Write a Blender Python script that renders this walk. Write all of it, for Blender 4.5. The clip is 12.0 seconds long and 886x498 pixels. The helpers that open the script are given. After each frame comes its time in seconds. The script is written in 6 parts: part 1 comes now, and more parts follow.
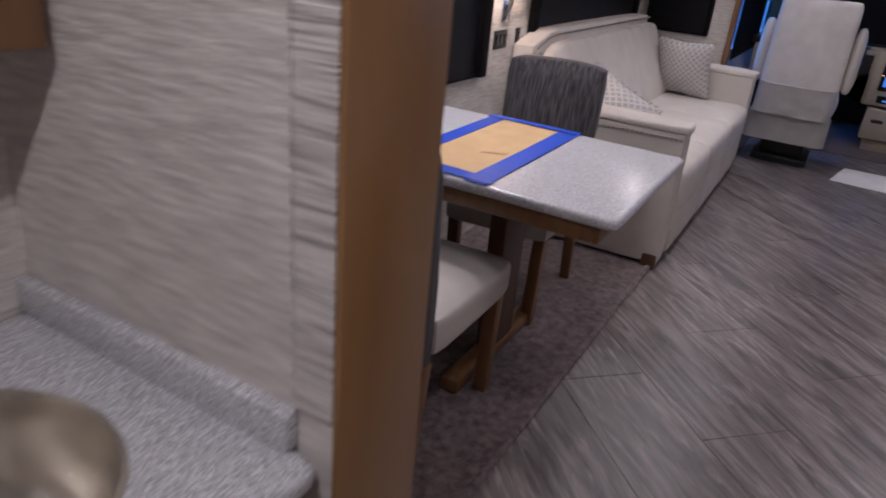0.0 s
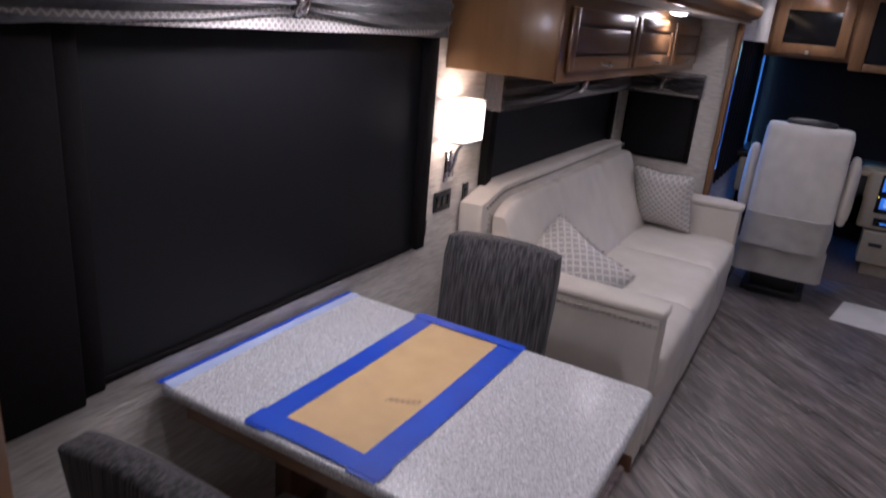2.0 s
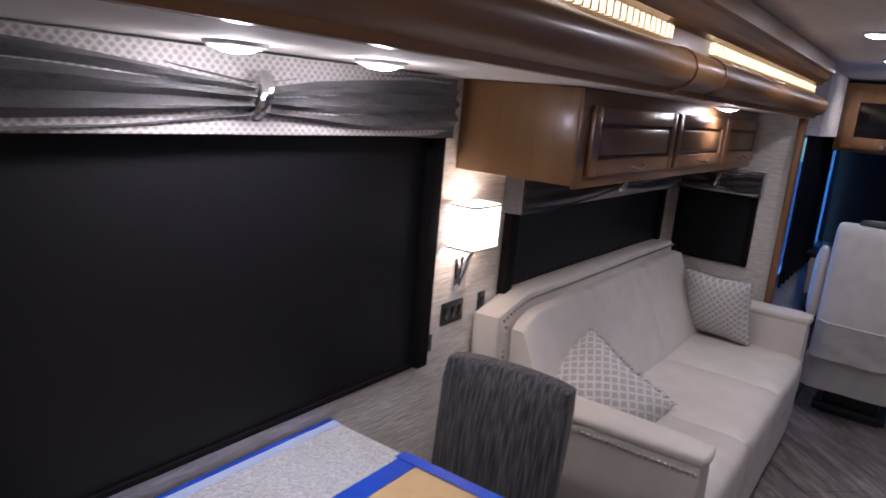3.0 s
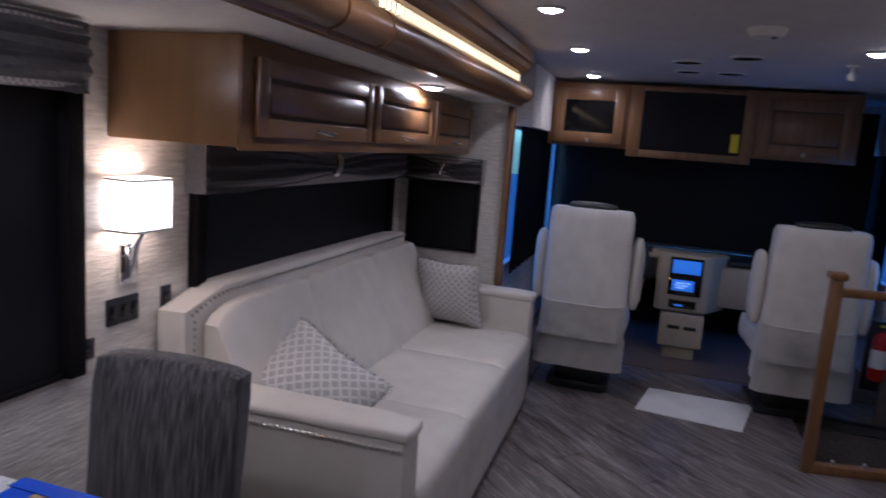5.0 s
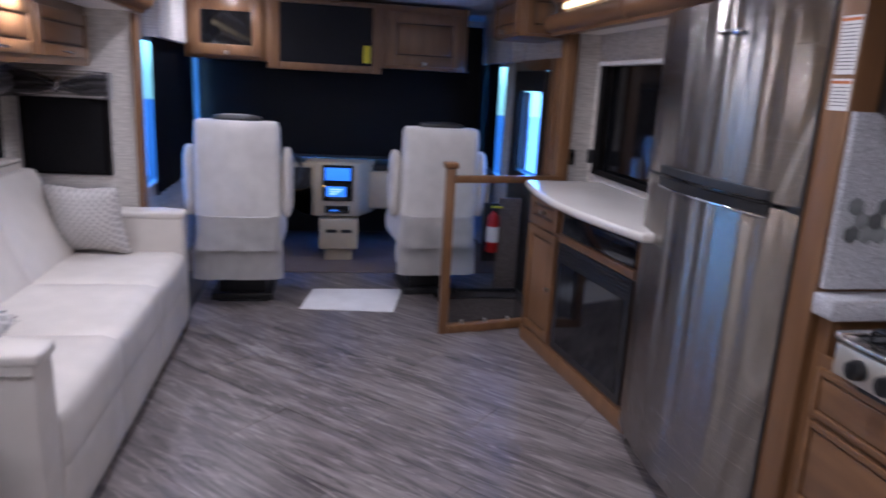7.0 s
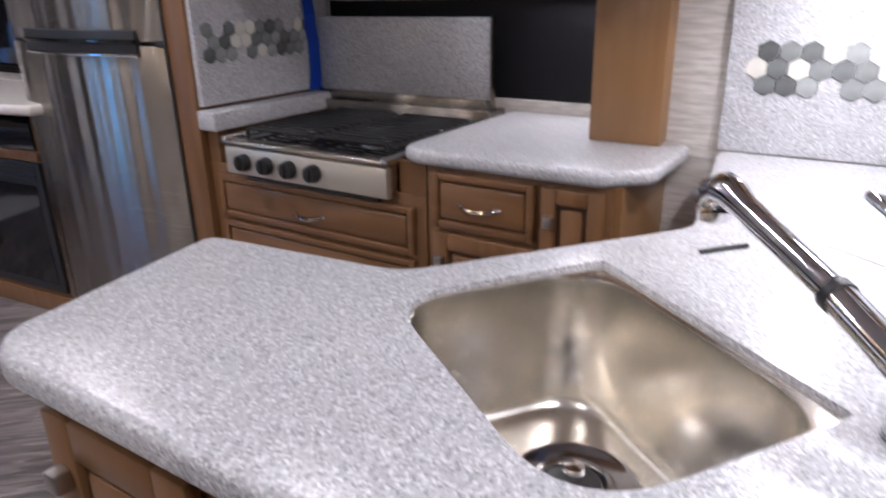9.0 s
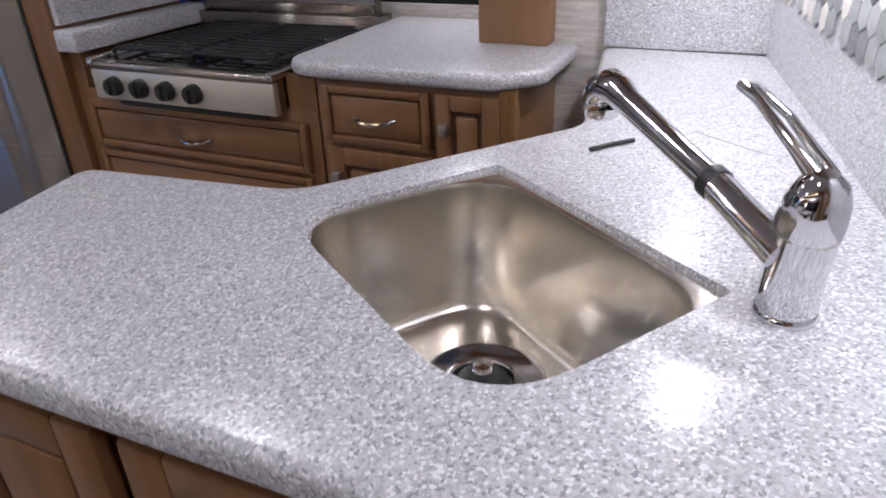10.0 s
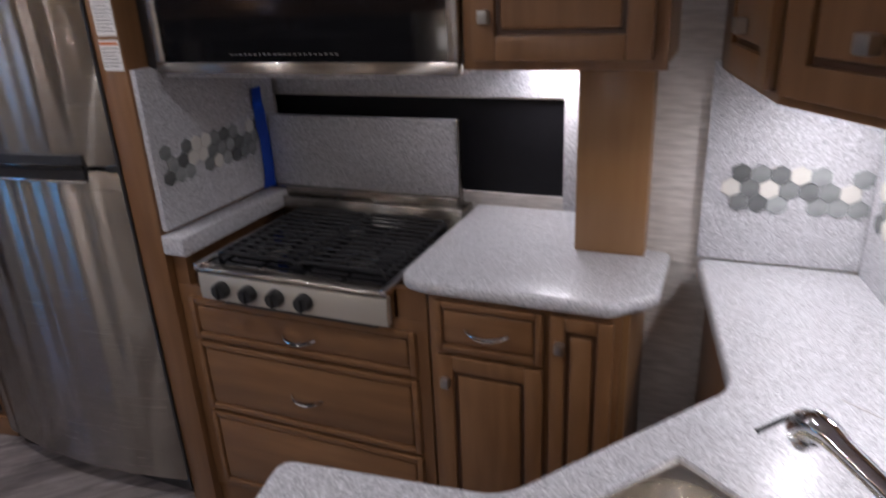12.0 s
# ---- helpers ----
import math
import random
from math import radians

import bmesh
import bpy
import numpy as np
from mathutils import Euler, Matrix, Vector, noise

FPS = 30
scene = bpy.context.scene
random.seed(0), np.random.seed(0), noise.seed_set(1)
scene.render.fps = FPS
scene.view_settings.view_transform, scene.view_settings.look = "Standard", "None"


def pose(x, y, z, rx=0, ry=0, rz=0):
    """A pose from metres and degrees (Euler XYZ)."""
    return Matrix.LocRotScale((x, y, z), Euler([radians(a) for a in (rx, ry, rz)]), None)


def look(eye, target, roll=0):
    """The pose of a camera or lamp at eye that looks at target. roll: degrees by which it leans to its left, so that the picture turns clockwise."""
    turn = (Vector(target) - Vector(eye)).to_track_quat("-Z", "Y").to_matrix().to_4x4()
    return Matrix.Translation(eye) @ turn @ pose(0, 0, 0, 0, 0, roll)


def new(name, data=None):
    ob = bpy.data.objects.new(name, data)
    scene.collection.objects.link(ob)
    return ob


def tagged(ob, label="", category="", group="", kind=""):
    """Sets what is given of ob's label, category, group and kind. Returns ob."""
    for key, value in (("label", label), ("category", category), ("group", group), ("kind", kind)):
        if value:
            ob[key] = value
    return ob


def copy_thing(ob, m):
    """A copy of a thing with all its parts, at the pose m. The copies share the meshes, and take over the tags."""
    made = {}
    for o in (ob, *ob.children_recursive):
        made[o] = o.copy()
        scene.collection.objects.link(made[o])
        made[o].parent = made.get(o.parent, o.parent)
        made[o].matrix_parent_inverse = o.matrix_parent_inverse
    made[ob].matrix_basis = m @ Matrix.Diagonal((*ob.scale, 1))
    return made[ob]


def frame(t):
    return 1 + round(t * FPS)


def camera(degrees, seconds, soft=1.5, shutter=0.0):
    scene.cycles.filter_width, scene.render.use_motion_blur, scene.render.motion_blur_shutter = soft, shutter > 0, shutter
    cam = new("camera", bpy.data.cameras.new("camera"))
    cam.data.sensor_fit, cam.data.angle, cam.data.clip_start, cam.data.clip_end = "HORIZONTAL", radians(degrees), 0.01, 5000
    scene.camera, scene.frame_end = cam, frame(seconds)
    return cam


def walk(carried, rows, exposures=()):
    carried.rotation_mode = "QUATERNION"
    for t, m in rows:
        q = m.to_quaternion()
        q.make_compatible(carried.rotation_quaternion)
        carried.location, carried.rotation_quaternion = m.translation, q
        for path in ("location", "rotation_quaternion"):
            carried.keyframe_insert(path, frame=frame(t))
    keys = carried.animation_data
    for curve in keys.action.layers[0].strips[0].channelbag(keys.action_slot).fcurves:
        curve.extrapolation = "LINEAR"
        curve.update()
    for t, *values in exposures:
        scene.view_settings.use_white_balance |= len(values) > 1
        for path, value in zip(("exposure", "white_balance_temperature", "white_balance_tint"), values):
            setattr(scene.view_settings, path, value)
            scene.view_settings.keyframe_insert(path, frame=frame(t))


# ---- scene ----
cam = camera(66.0, 12.0, 1.7, 0.5)
PATH = [
    (0, (0.441, 0.273, 1.325), (-0.428, 1.868, 0.488), 5.3),
    (0.5, (0.425, 0.488, 1.38), (-0.373, 2.113, 0.531), 5.2),
    (1, (0.409, 0.713, 1.439), (-0.393, 2.346, 0.61), 5.1),
    (1.5, (0.37, 0.838, 1.523), (-0.47, 2.48, 0.748), 5.1),
    (2, (0.307, 0.925, 1.591), (-0.602, 2.585, 0.944), 5.1),
    (2.5, (0.261, 1.057, 1.621), (-0.754, 2.707, 1.126), 5.0),
    (2.7, (0.276, 1.151, 1.646), (-0.842, 2.747, 1.195), 5.0),
    (4.3, (0.481, 1.533, 1.539), (-0.538, 3.216, 1.178), 4.9),
    (4.5, (0.479, 1.556, 1.519), (-0.382, 3.329, 1.182), 4.5),
    (5, (0.505, 1.565, 1.472), (-0.064, 3.457, 1.159), 4.3),
    (5.5, (0.576, 1.54, 1.427), (0.195, 3.474, 1.092), 4.0),
    (6, (0.637, 1.528, 1.391), (0.449, 3.481, 1.003), 3.9),
    (6.5, (0.681, 1.493, 1.39), (0.726, 3.443, 0.947), 3.7),
    (7, (0.664, 1.432, 1.41), (1.02, 3.344, 0.943), 3.1),
    (7.4, (0.644, 1.39, 1.386), (1.369, 3.197, 0.929), 2.3),
    (7.5, (0.649, 1.338, 1.388), (1.476, 3.101, 0.932), 2.2),
    (7.7, (0.613, 1.32, 1.391), (1.621, 2.981, 0.916), 1.2),
    (9.3, (0.607, 1.189, 1.243), (2.199, 2.114, 0.462), -1.2),
    (9.5, (0.608, 1.19, 1.241), (2.205, 2.055, 0.402), -1.4),
    (10, (0.614, 1.197, 1.261), (2.217, 1.934, 0.317), -2.1),
    (10.5, (0.603, 1.241, 1.36), (2.23, 1.879, 0.388), -2.7),
    (11, (0.579, 1.295, 1.453), (2.212, 1.909, 0.475), -3.1),
    (11.5, (0.547, 1.369, 1.535), (2.22, 2.001, 0.639), -3.0),
    (12, (0.569, 1.468, 1.579), (2.275, 2.209, 0.844), -2.8),
]
walk(cam, [(t, look(eye, target, roll)) for t, eye, target, roll in PATH], [(0, -0.5, 5800, 23), (1, -0.5, 5700, 24), (1.5, -0.82, 5700, 23), (2.0, -0.86, 5700, 23), (2.5, -0.6, 5700, 21), (4.3, -1.6, 5600, 22), (4.6, -1.52, 5550, 22), (5.0, -1.1, 5400, 22), (5.5, -0.75, 5350, 22), (6.5, -0.32, 5350, 22), (7.0, 0.06, 5350, 22), (7.5, 0.55, 5400, 23), (9.3, 0.1, 5750, 17), (10.5, -0.38, 5600, 19), (11.0, -0.58, 5700, 18), (11.5, -0.58, 5750, 17), (12, -0.45, 5800, 18)])

# world, lamps, exposure
world = bpy.data.worlds.new("dusk_sky")
scene.world = world
world.use_nodes = True
wn = world.node_tree.nodes
sky = wn.new("ShaderNodeTexSky")
sky.sky_type = "NISHITA"
sky.sun_disc = False
sky.sun_elevation = radians(6)
sky.sun_rotation = radians(200)
tint = wn.new("ShaderNodeMix")
tint.data_type = "RGBA"
tint.blend_type = "MULTIPLY"
tint.inputs["Factor"].default_value = 1.0
tint.inputs[7].default_value = (0.20, 0.60, 1.6, 1)
world.node_tree.links.new(sky.outputs[0], tint.inputs[6])
world.node_tree.links.new(tint.outputs[2], wn["Background"].inputs[0])
wn["Background"].inputs[1].default_value = 1.4


def lamp(name, place, power, radius=0.035, color=(1.0, 0.93, 0.84), spread=150):
    data = bpy.data.lights.new(name, "AREA")
    data.shape, data.size, data.energy, data.color = "DISK", radius * 2, power, color
    data.spread = radians(spread)
    ob = new(name, data)
    ob.matrix_basis = pose(*place)
    return tagged(ob, kind="structure")


CEIL, SLIDE_CEIL, RIGHT_CEIL = 1.99, 1.70, 1.735
# The last five are unseen: added on the assumption that the ceiling lights continue.
MAIN_SPOTS = [(0.06, 4.2), (0.06, 5.2), (0.02, 6.42), (1.38, 4.15), (1.37, 5.05), (0.06, 3.1), (1.36, 3.1), (0.4, 1.6), (1.36, 2.2), (0.3, 0.1)]
SLIDE_SPOTS = [(-0.70, 2.05), (-0.655, 2.38), (-0.452, 4.40)]
for sx, sy in MAIN_SPOTS:
    lamp("downlight_lamp", (sx, sy, CEIL - 0.024), 2.6 if sy > 6 else 2.4 if sy > 4.9 else 2.2 if (sx, sy) == (0.4, 1.6) else 2.7 if (sx, sy) == (1.36, 3.1) else 4.0 if sy > 4.0 else 7.0 if sy < 1 else 1.6 if (sx, sy) == (1.36, 2.2) else 3.4)
for sx, sy in SLIDE_SPOTS:
    lamp("downlight_lamp", (sx, sy, SLIDE_CEIL - 0.024), 1.7 if sy > 4 else 2.6)
    side = bpy.data.lights.new("downlight_side_glow", "POINT")
    side.energy, side.color, side.shadow_soft_size = (0.8 if sy > 4 else 2.2), (1.0, 0.93, 0.84), 0.02
    tagged(new("downlight_side_glow", side), kind="structure").location = (sx, sy, SLIDE_CEIL - 0.045)


def window_light(name, place, power, high, wide):
    """Daylight standing just outside a window; place is as pose() takes it."""
    data = bpy.data.lights.new(name, "AREA")
    data.shape, data.size, data.size_y, data.energy, data.color = "RECTANGLE", high, wide, power, (0.20, 0.46, 1.0)
    ob = new(name, data)
    ob.matrix_basis = pose(*place)
    return tagged(ob, kind="structure")


window_light("entry_door_daylight", (2.19, 6.06, 1.12, 0, 90, 0), 3.2, 0.60, 0.66)
window_light("cab_window_daylight", (-0.46, 6.00, 1.15, 0, -90, 0), 1.3, 0.85, 0.40)


# ---- mesh helpers ----
def box(bm, x0, x1, y0, y1, z0, z1):
    v = [bm.verts.new((x, y, z)) for z in (z0, z1) for y in (y0, y1) for x in (x0, x1)]
    for q in ((0, 2, 3, 1), (4, 5, 7, 6), (0, 1, 5, 4), (2, 6, 7, 3), (0, 4, 6, 2), (1, 3, 7, 5)):
        bm.faces.new([v[i] for i in q])
    return bm


def B(x0, x1, y0, y1, z0, z1, bev=0.0, seg=2):
    bm = bmesh.new()
    box(bm, x0, x1, y0, y1, z0, z1)
    if bev:
        bmesh.ops.bevel(bm, geom=bm.edges[:], offset=bev, segments=seg, affect="EDGES", profile=0.5)
    return bm


def prism(pts, z0, z1, bev=0.0, seg=2, bm=None):
    own = bm or bmesh.new()
    lo = [own.verts.new((x, y, z0)) for x, y in pts]
    hi = [own.verts.new((x, y, z1)) for x, y in pts]
    n = len(pts)
    own.faces.new(lo[::-1])
    own.faces.new(hi)
    for i in range(n):
        own.faces.new((lo[i], lo[(i + 1) % n], hi[(i + 1) % n], hi[i]))
    bmesh.ops.recalc_face_normals(own, faces=own.faces[:])
    if bev:
        edges = [e for e in own.edges if abs(e.verts[0].co.z - e.verts[1].co.z) < 1e-6]
        bmesh.ops.bevel(own, geom=edges, offset=bev, segments=seg, affect="EDGES", profile=0.5)
    return own


def rounded(pts, r, n=5):
    """A polygon with its corners rounded."""
    out = []
    m = len(pts)
    for i in range(m):
        a, b, c = Vector(pts[i - 1]), Vector(pts[i]), Vector(pts[(i + 1) % m])
        u, v = (a - b), (c - b)
        k = min(r, u.length * 0.45, v.length * 0.45)
        p, q = b + u.normalized() * k, b + v.normalized() * k
        for j in range(n + 1):
            t = j / n
            out.append(tuple(p * (1 - t) ** 2 + b * 2 * t * (1 - t) + q * t * t))
    return out


def sweep(bm, pts, r, seg=10, closed=False):
    """A round tube through points; r is one radius or one for each point."""
    pts = [Vector(p) for p in pts]
    rings = []
    n = len(pts)
    for i, p in enumerate(pts):
        d = (pts[min(i + 1, n - 1)] - pts[max(i - 1, 0)]).normalized()
        side = d.cross(Vector((0, 0, 1)))
        side = Vector((1, 0, 0)) if side.length < 1e-4 else side.normalized()
        up = side.cross(d)
        rad = r[i] if isinstance(r, (list, tuple)) else r
        rings.append([bm.verts.new(p + side * (rad * math.cos(a)) + up * (rad * math.sin(a))) for a in (2 * math.pi * k / seg for k in range(seg))])
    for a, b in zip(rings, rings[1:]):
        for k in range(seg):
            bm.faces.new((a[k], a[(k + 1) % seg], b[(k + 1) % seg], b[k]))
    bm.faces.new(rings[0][::-1])
    bm.faces.new(rings[-1])
    bmesh.ops.recalc_face_normals(bm, faces=bm.faces[:])
    return bm


def T(pts, r, seg=10):
    return sweep(bmesh.new(), pts, r, seg)


def lathe(profile, seg=24, m=None, cap=True):
    """Turns (radius, height) pairs round the z axis."""
    bm = bmesh.new()
    rings = [[bm.verts.new((r * math.cos(2 * math.pi * k / seg), r * math.sin(2 * math.pi * k / seg), z)) for k in range(seg)] for r, z in profile]
    for a, b in zip(rings, rings[1:]):
        for k in range(seg):
            bm.faces.new((a[k], a[(k + 1) % seg], b[(k + 1) % seg], b[k]))
    if cap:
        bm.faces.new(rings[0][::-1])
        bm.faces.new(rings[-1])
    bmesh.ops.recalc_face_normals(bm, faces=bm.faces[:])
    if m is not None:
        bm.transform(m)
    return bm


def puffed(x0, x1, y0, y1, z0, z1, bev=0.03, puff=0.02, cuts=6, axes=(1, 1, 1)):
    """A stuffed cushion: a rounded block whose faces swell, with faint creases."""
    bm = bmesh.new()
    box(bm, x0, x1, y0, y1, z0, z1)
    bmesh.ops.subdivide_edges(bm, edges=bm.edges[:], cuts=cuts, use_grid_fill=True)
    c = Vector(((x0 + x1) / 2, (y0 + y1) / 2, (z0 + z1) / 2))
    h = Vector(((x1 - x0) / 2, (y1 - y0) / 2, (z1 - z0) / 2))
    for v in bm.verts:
        u = Vector(((v.co.x - c.x) / h.x, (v.co.y - c.y) / h.y, (v.co.z - c.z) / h.z))
        inner = [max(-h[i] + bev, min(h[i] - bev, u[i] * h[i])) for i in range(3)]
        out = Vector([u[i] * h[i] for i in range(3)]) - Vector(inner)
        p = Vector(inner) + (out.normalized() * bev if out.length > 1e-6 else Vector())
        for i in range(3):
            a, b = (i + 1) % 3, (i + 2) % 3
            p[i] += axes[i] * puff * u[i] * (1 - u[a] ** 2) * (1 - u[b] ** 2)
        p += Vector((1, 1, 1)) * (noise.noise(v.co * 9.0) * 0.0025)
        v.co = c + p
    return bm


def done(bm, name, material, smooth=True):
    me = bpy.data.meshes.new(name)
    bm.to_mesh(me)
    bm.free()
    me.materials.append(material)
    if smooth:
        me.polygons.foreach_set("use_smooth", [True] * len(me.polygons))
        me.set_sharp_from_angle(angle=radians(38))
    return me


def part(name, bm, material, parent=None, label="", smooth=True):
    ob = new(name, done(bm, name, material, smooth))
    if parent is not None:
        ob.parent = parent
        if parent.type == "EMPTY":
            ob.matrix_parent_inverse = Matrix.Translation(-Vector(parent.location))
    return tagged(ob, label) if label else ob


def thing(name, base, label, category, group=""):
    ob = new(name)
    ob.location = base
    ob.empty_display_size = 0.05
    return tagged(ob, label, category, group)


def solo(name, bm, material, label, category, group="", smooth=True):
    return tagged(part(name, bm, material, smooth=smooth), label, category, group)


def setting(name, bm, material, label="", smooth=True):
    return tagged(part(name, bm, material, smooth=smooth), label, kind="structure")


# ---- materials ----
def mat(name, a, b=None, scale=8.0, rough=0.5, metal=0.0, bump=0.0, stretch=(1, 1, 1), turn=0.0, rough_var=0.1, fine=None, coat=0.0, sheen=0.0, detail=6.0, spec=0.5, random_tone=0.0, contrast=(0.3, 0.7)):
    m = bpy.data.materials.new(name)
    m.use_nodes = True
    nt = m.node_tree
    n, l = nt.nodes, nt.links
    p = n["Principled BSDF"]
    b = b or tuple(c * 0.86 for c in a)
    tc = n.new("ShaderNodeTexCoord")
    mp = n.new("ShaderNodeMapping")
    mp.inputs["Scale"].default_value = stretch
    mp.inputs["Rotation"].default_value = (0, 0, radians(turn))
    mp.vector_type = "TEXTURE" if turn else "POINT"
    l.new(tc.outputs["Object"], mp.inputs[0])
    t = n.new("ShaderNodeTexNoise")
    t.inputs["Scale"].default_value = scale
    t.inputs["Detail"].default_value = detail
    l.new(mp.outputs[0], t.inputs["Vector"])
    r = n.new("ShaderNodeValToRGB")
    r.color_ramp.elements[0].position, r.color_ramp.elements[1].position = contrast
    r.color_ramp.elements[0].color, r.color_ramp.elements[1].color = (*a, 1), (*b, 1)
    l.new(t.outputs[0], r.inputs[0])
    col = r.outputs[0]
    big = n.new("ShaderNodeTexNoise")
    big.inputs["Scale"].default_value = 2.3
    big.inputs["Detail"].default_value = 3
    l.new(tc.outputs["Object"], big.inputs["Vector"])
    mul = n.new("ShaderNodeMix")
    mul.data_type, mul.blend_type = "RGBA", "MULTIPLY"
    mul.inputs["Factor"].default_value = 1.0
    rr = n.new("ShaderNodeMapRange")
    rr.inputs[3].default_value, rr.inputs[4].default_value = 0.86, 1.1
    l.new(big.outputs[0], rr.inputs[0])
    l.new(col, mul.inputs[6])
    l.new(rr.outputs[0], mul.inputs[7])
    col = mul.outputs[2]
    if random_tone:
        oi = n.new("ShaderNodeObjectInfo")
        ro = n.new("ShaderNodeMapRange")
        ro.inputs[3].default_value, ro.inputs[4].default_value = 1 - random_tone, 1 + random_tone
        l.new(oi.outputs["Random"], ro.inputs[0])
        mu = n.new("ShaderNodeMix")
        mu.data_type, mu.blend_type = "RGBA", "MULTIPLY"
        mu.inputs["Factor"].default_value = 1.0
        l.new(col, mu.inputs[6])
        l.new(ro.outputs[0], mu.inputs[7])
        col = mu.outputs[2]
    l.new(col, p.inputs["Base Color"])
    q = n.new("ShaderNodeMapRange")
    q.inputs[3].default_value, q.inputs[4].default_value = max(0.02, rough - rough_var), min(1, rough + rough_var)
    l.new(t.outputs[0], q.inputs[0])
    l.new(q.outputs[0], p.inputs["Roughness"])
    p.inputs["Metallic"].default_value = metal
    p.inputs["Specular IOR Level"].default_value = spec
    p.inputs["Coat Weight"].default_value = coat
    p.inputs["Coat Roughness"].default_value = 0.15
    p.inputs["Sheen Weight"].default_value = sheen
    if bump:
        bp = n.new("ShaderNodeBump")
        bp.inputs["Strength"].default_value = bump
        bp.inputs["Distance"].default_value = 0.004
        if fine:
            f = n.new("ShaderNodeTexNoise")
            f.inputs["Scale"].default_value = fine
            f.inputs["Detail"].default_value = 3
            l.new(mp.outputs[0], f.inputs["Vector"])
            l.new(f.outputs[0], bp.inputs["Height"])
        else:
            l.new(t.outputs[0], bp.inputs["Height"])
        l.new(bp.outputs[0], p.inputs["Normal"])
    return m


def glow(name, color, strength):
    m = bpy.data.materials.new(name)
    m.use_nodes = True
    p = m.node_tree.nodes["Principled BSDF"]
    p.inputs["Base Color"].default_value = (*color, 1)
    p.inputs["Emission Color"].default_value = (*color, 1)
    p.inputs["Emission Strength"].default_value = strength
    return m


def granite_like(name, pale, grey, dark, scale):
    m = mat(name, pale, grey, scale=scale, rough=0.30, rough_var=0.06, detail=2.0, contrast=(0.42, 0.6), coat=0.08)
    n, l = m.node_tree.nodes, m.node_tree.links
    p = n["Principled BSDF"]
    was = p.inputs["Base Color"].links[0].from_socket
    tc = n.new("ShaderNodeTexCoord")
    v = n.new("ShaderNodeTexVoronoi")
    v.inputs["Scale"].default_value = scale * 1.5
    l.new(tc.outputs["Object"], v.inputs["Vector"])
    sep = n.new("ShaderNodeSeparateColor")
    l.new(v.outputs["Color"], sep.inputs[0])
    g = n.new("ShaderNodeMapRange")
    g.inputs[1].default_value, g.inputs[2].default_value = 0.8, 0.86
    l.new(sep.outputs[0], g.inputs[0])
    mix = n.new("ShaderNodeMix")
    mix.data_type = "RGBA"
    l.new(g.outputs[0], mix.inputs["Factor"])
    l.new(was, mix.inputs[6])
    mix.inputs[7].default_value = (*dark, 1)
    w = n.new("ShaderNodeMapRange")
    w.inputs[1].default_value, w.inputs[2].default_value = 0.8, 0.86
    l.new(sep.outputs[1], w.inputs[0])
    mix2 = n.new("ShaderNodeMix")
    mix2.data_type = "RGBA"
    l.new(w.outputs[0], mix2.inputs["Factor"])
    l.new(mix.outputs[2], mix2.inputs[6])
    mix2.inputs[7].default_value = (0.72, 0.72, 0.735, 1)
    l.new(mix2.outputs[2], p.inputs["Base Color"])
    return m


GRANITE = granite_like("speckled_granite", (0.55, 0.55, 0.57), (0.42, 0.42, 0.44), (0.275, 0.275, 0.295), 240)
WOOD = mat("glazed_maple_upright", (0.158, 0.075, 0.029), (0.225, 0.113, 0.047), scale=6, rough=0.34, bump=0.05, stretch=(5, 5, 0.5), fine=30, coat=0.15)
WOOD_Y = mat("glazed_maple_along", (0.158, 0.075, 0.029), (0.225, 0.113, 0.047), scale=6, rough=0.34, bump=0.05, stretch=(5, 0.5, 5), fine=30, coat=0.15)
WOOD_PALE = mat("honey_maple_panel", (0.235, 0.12, 0.046), (0.29, 0.155, 0.063), scale=5, rough=0.36, bump=0.04, stretch=(4, 4, 0.5), fine=26, coat=0.2)
GLAZE = mat("dark_glaze_line", (0.05, 0.022, 0.01), (0.08, 0.035, 0.015), scale=9, rough=0.45)
WOOD_DARK = mat("walnut_stained_leg", (0.075, 0.035, 0.016), (0.11, 0.05, 0.022), scale=8, rough=0.4, stretch=(5, 5, 0.6), coat=0.15)
PAPER = mat("textured_wallpaper", (0.67, 0.63, 0.585), (0.44, 0.405, 0.375), scale=16, rough=0.75, bump=0.65, stretch=(0.9, 0.9, 7), fine=20, contrast=(0.35, 0.75))
REED = mat("grasscloth_reed_edge", (0.30, 0.275, 0.255), (0.70, 0.66, 0.62), scale=9, rough=0.8, bump=0.9, stretch=(1.0, 1.0, 34), detail=6, contrast=(0.36, 0.58))
CEILING = mat("padded_ceiling_vinyl", (0.62, 0.575, 0.57), (0.57, 0.53, 0.525), scale=30, rough=0.8, bump=0.06)
SLIDE_CEILING = mat("pale_ceiling_vinyl", (0.80, 0.76, 0.71), (0.76, 0.72, 0.67), scale=30, rough=0.8, bump=0.05)
TILE = mat("grey_wood_look_vinyl", (0.055, 0.045, 0.044), (0.20, 0.17, 0.16), scale=5.2, rough=0.36, bump=0.08, stretch=(2.0, 0.26, 1), turn=-45, fine=26, rough_var=0.08, random_tone=0.10, detail=12, contrast=(0.33, 0.70))
for nd in TILE.node_tree.nodes:
    if nd.type == "TEX_NOISE" and abs(nd.inputs["Scale"].default_value - 5.2) < 0.01:
        nd.inputs["Distortion"].default_value = 1.5
        nd.inputs["Roughness"].default_value = 0.60
tn, tl = TILE.node_tree.nodes, TILE.node_tree.links
tmap = next(nd for nd in tn if nd.type == "MAPPING")
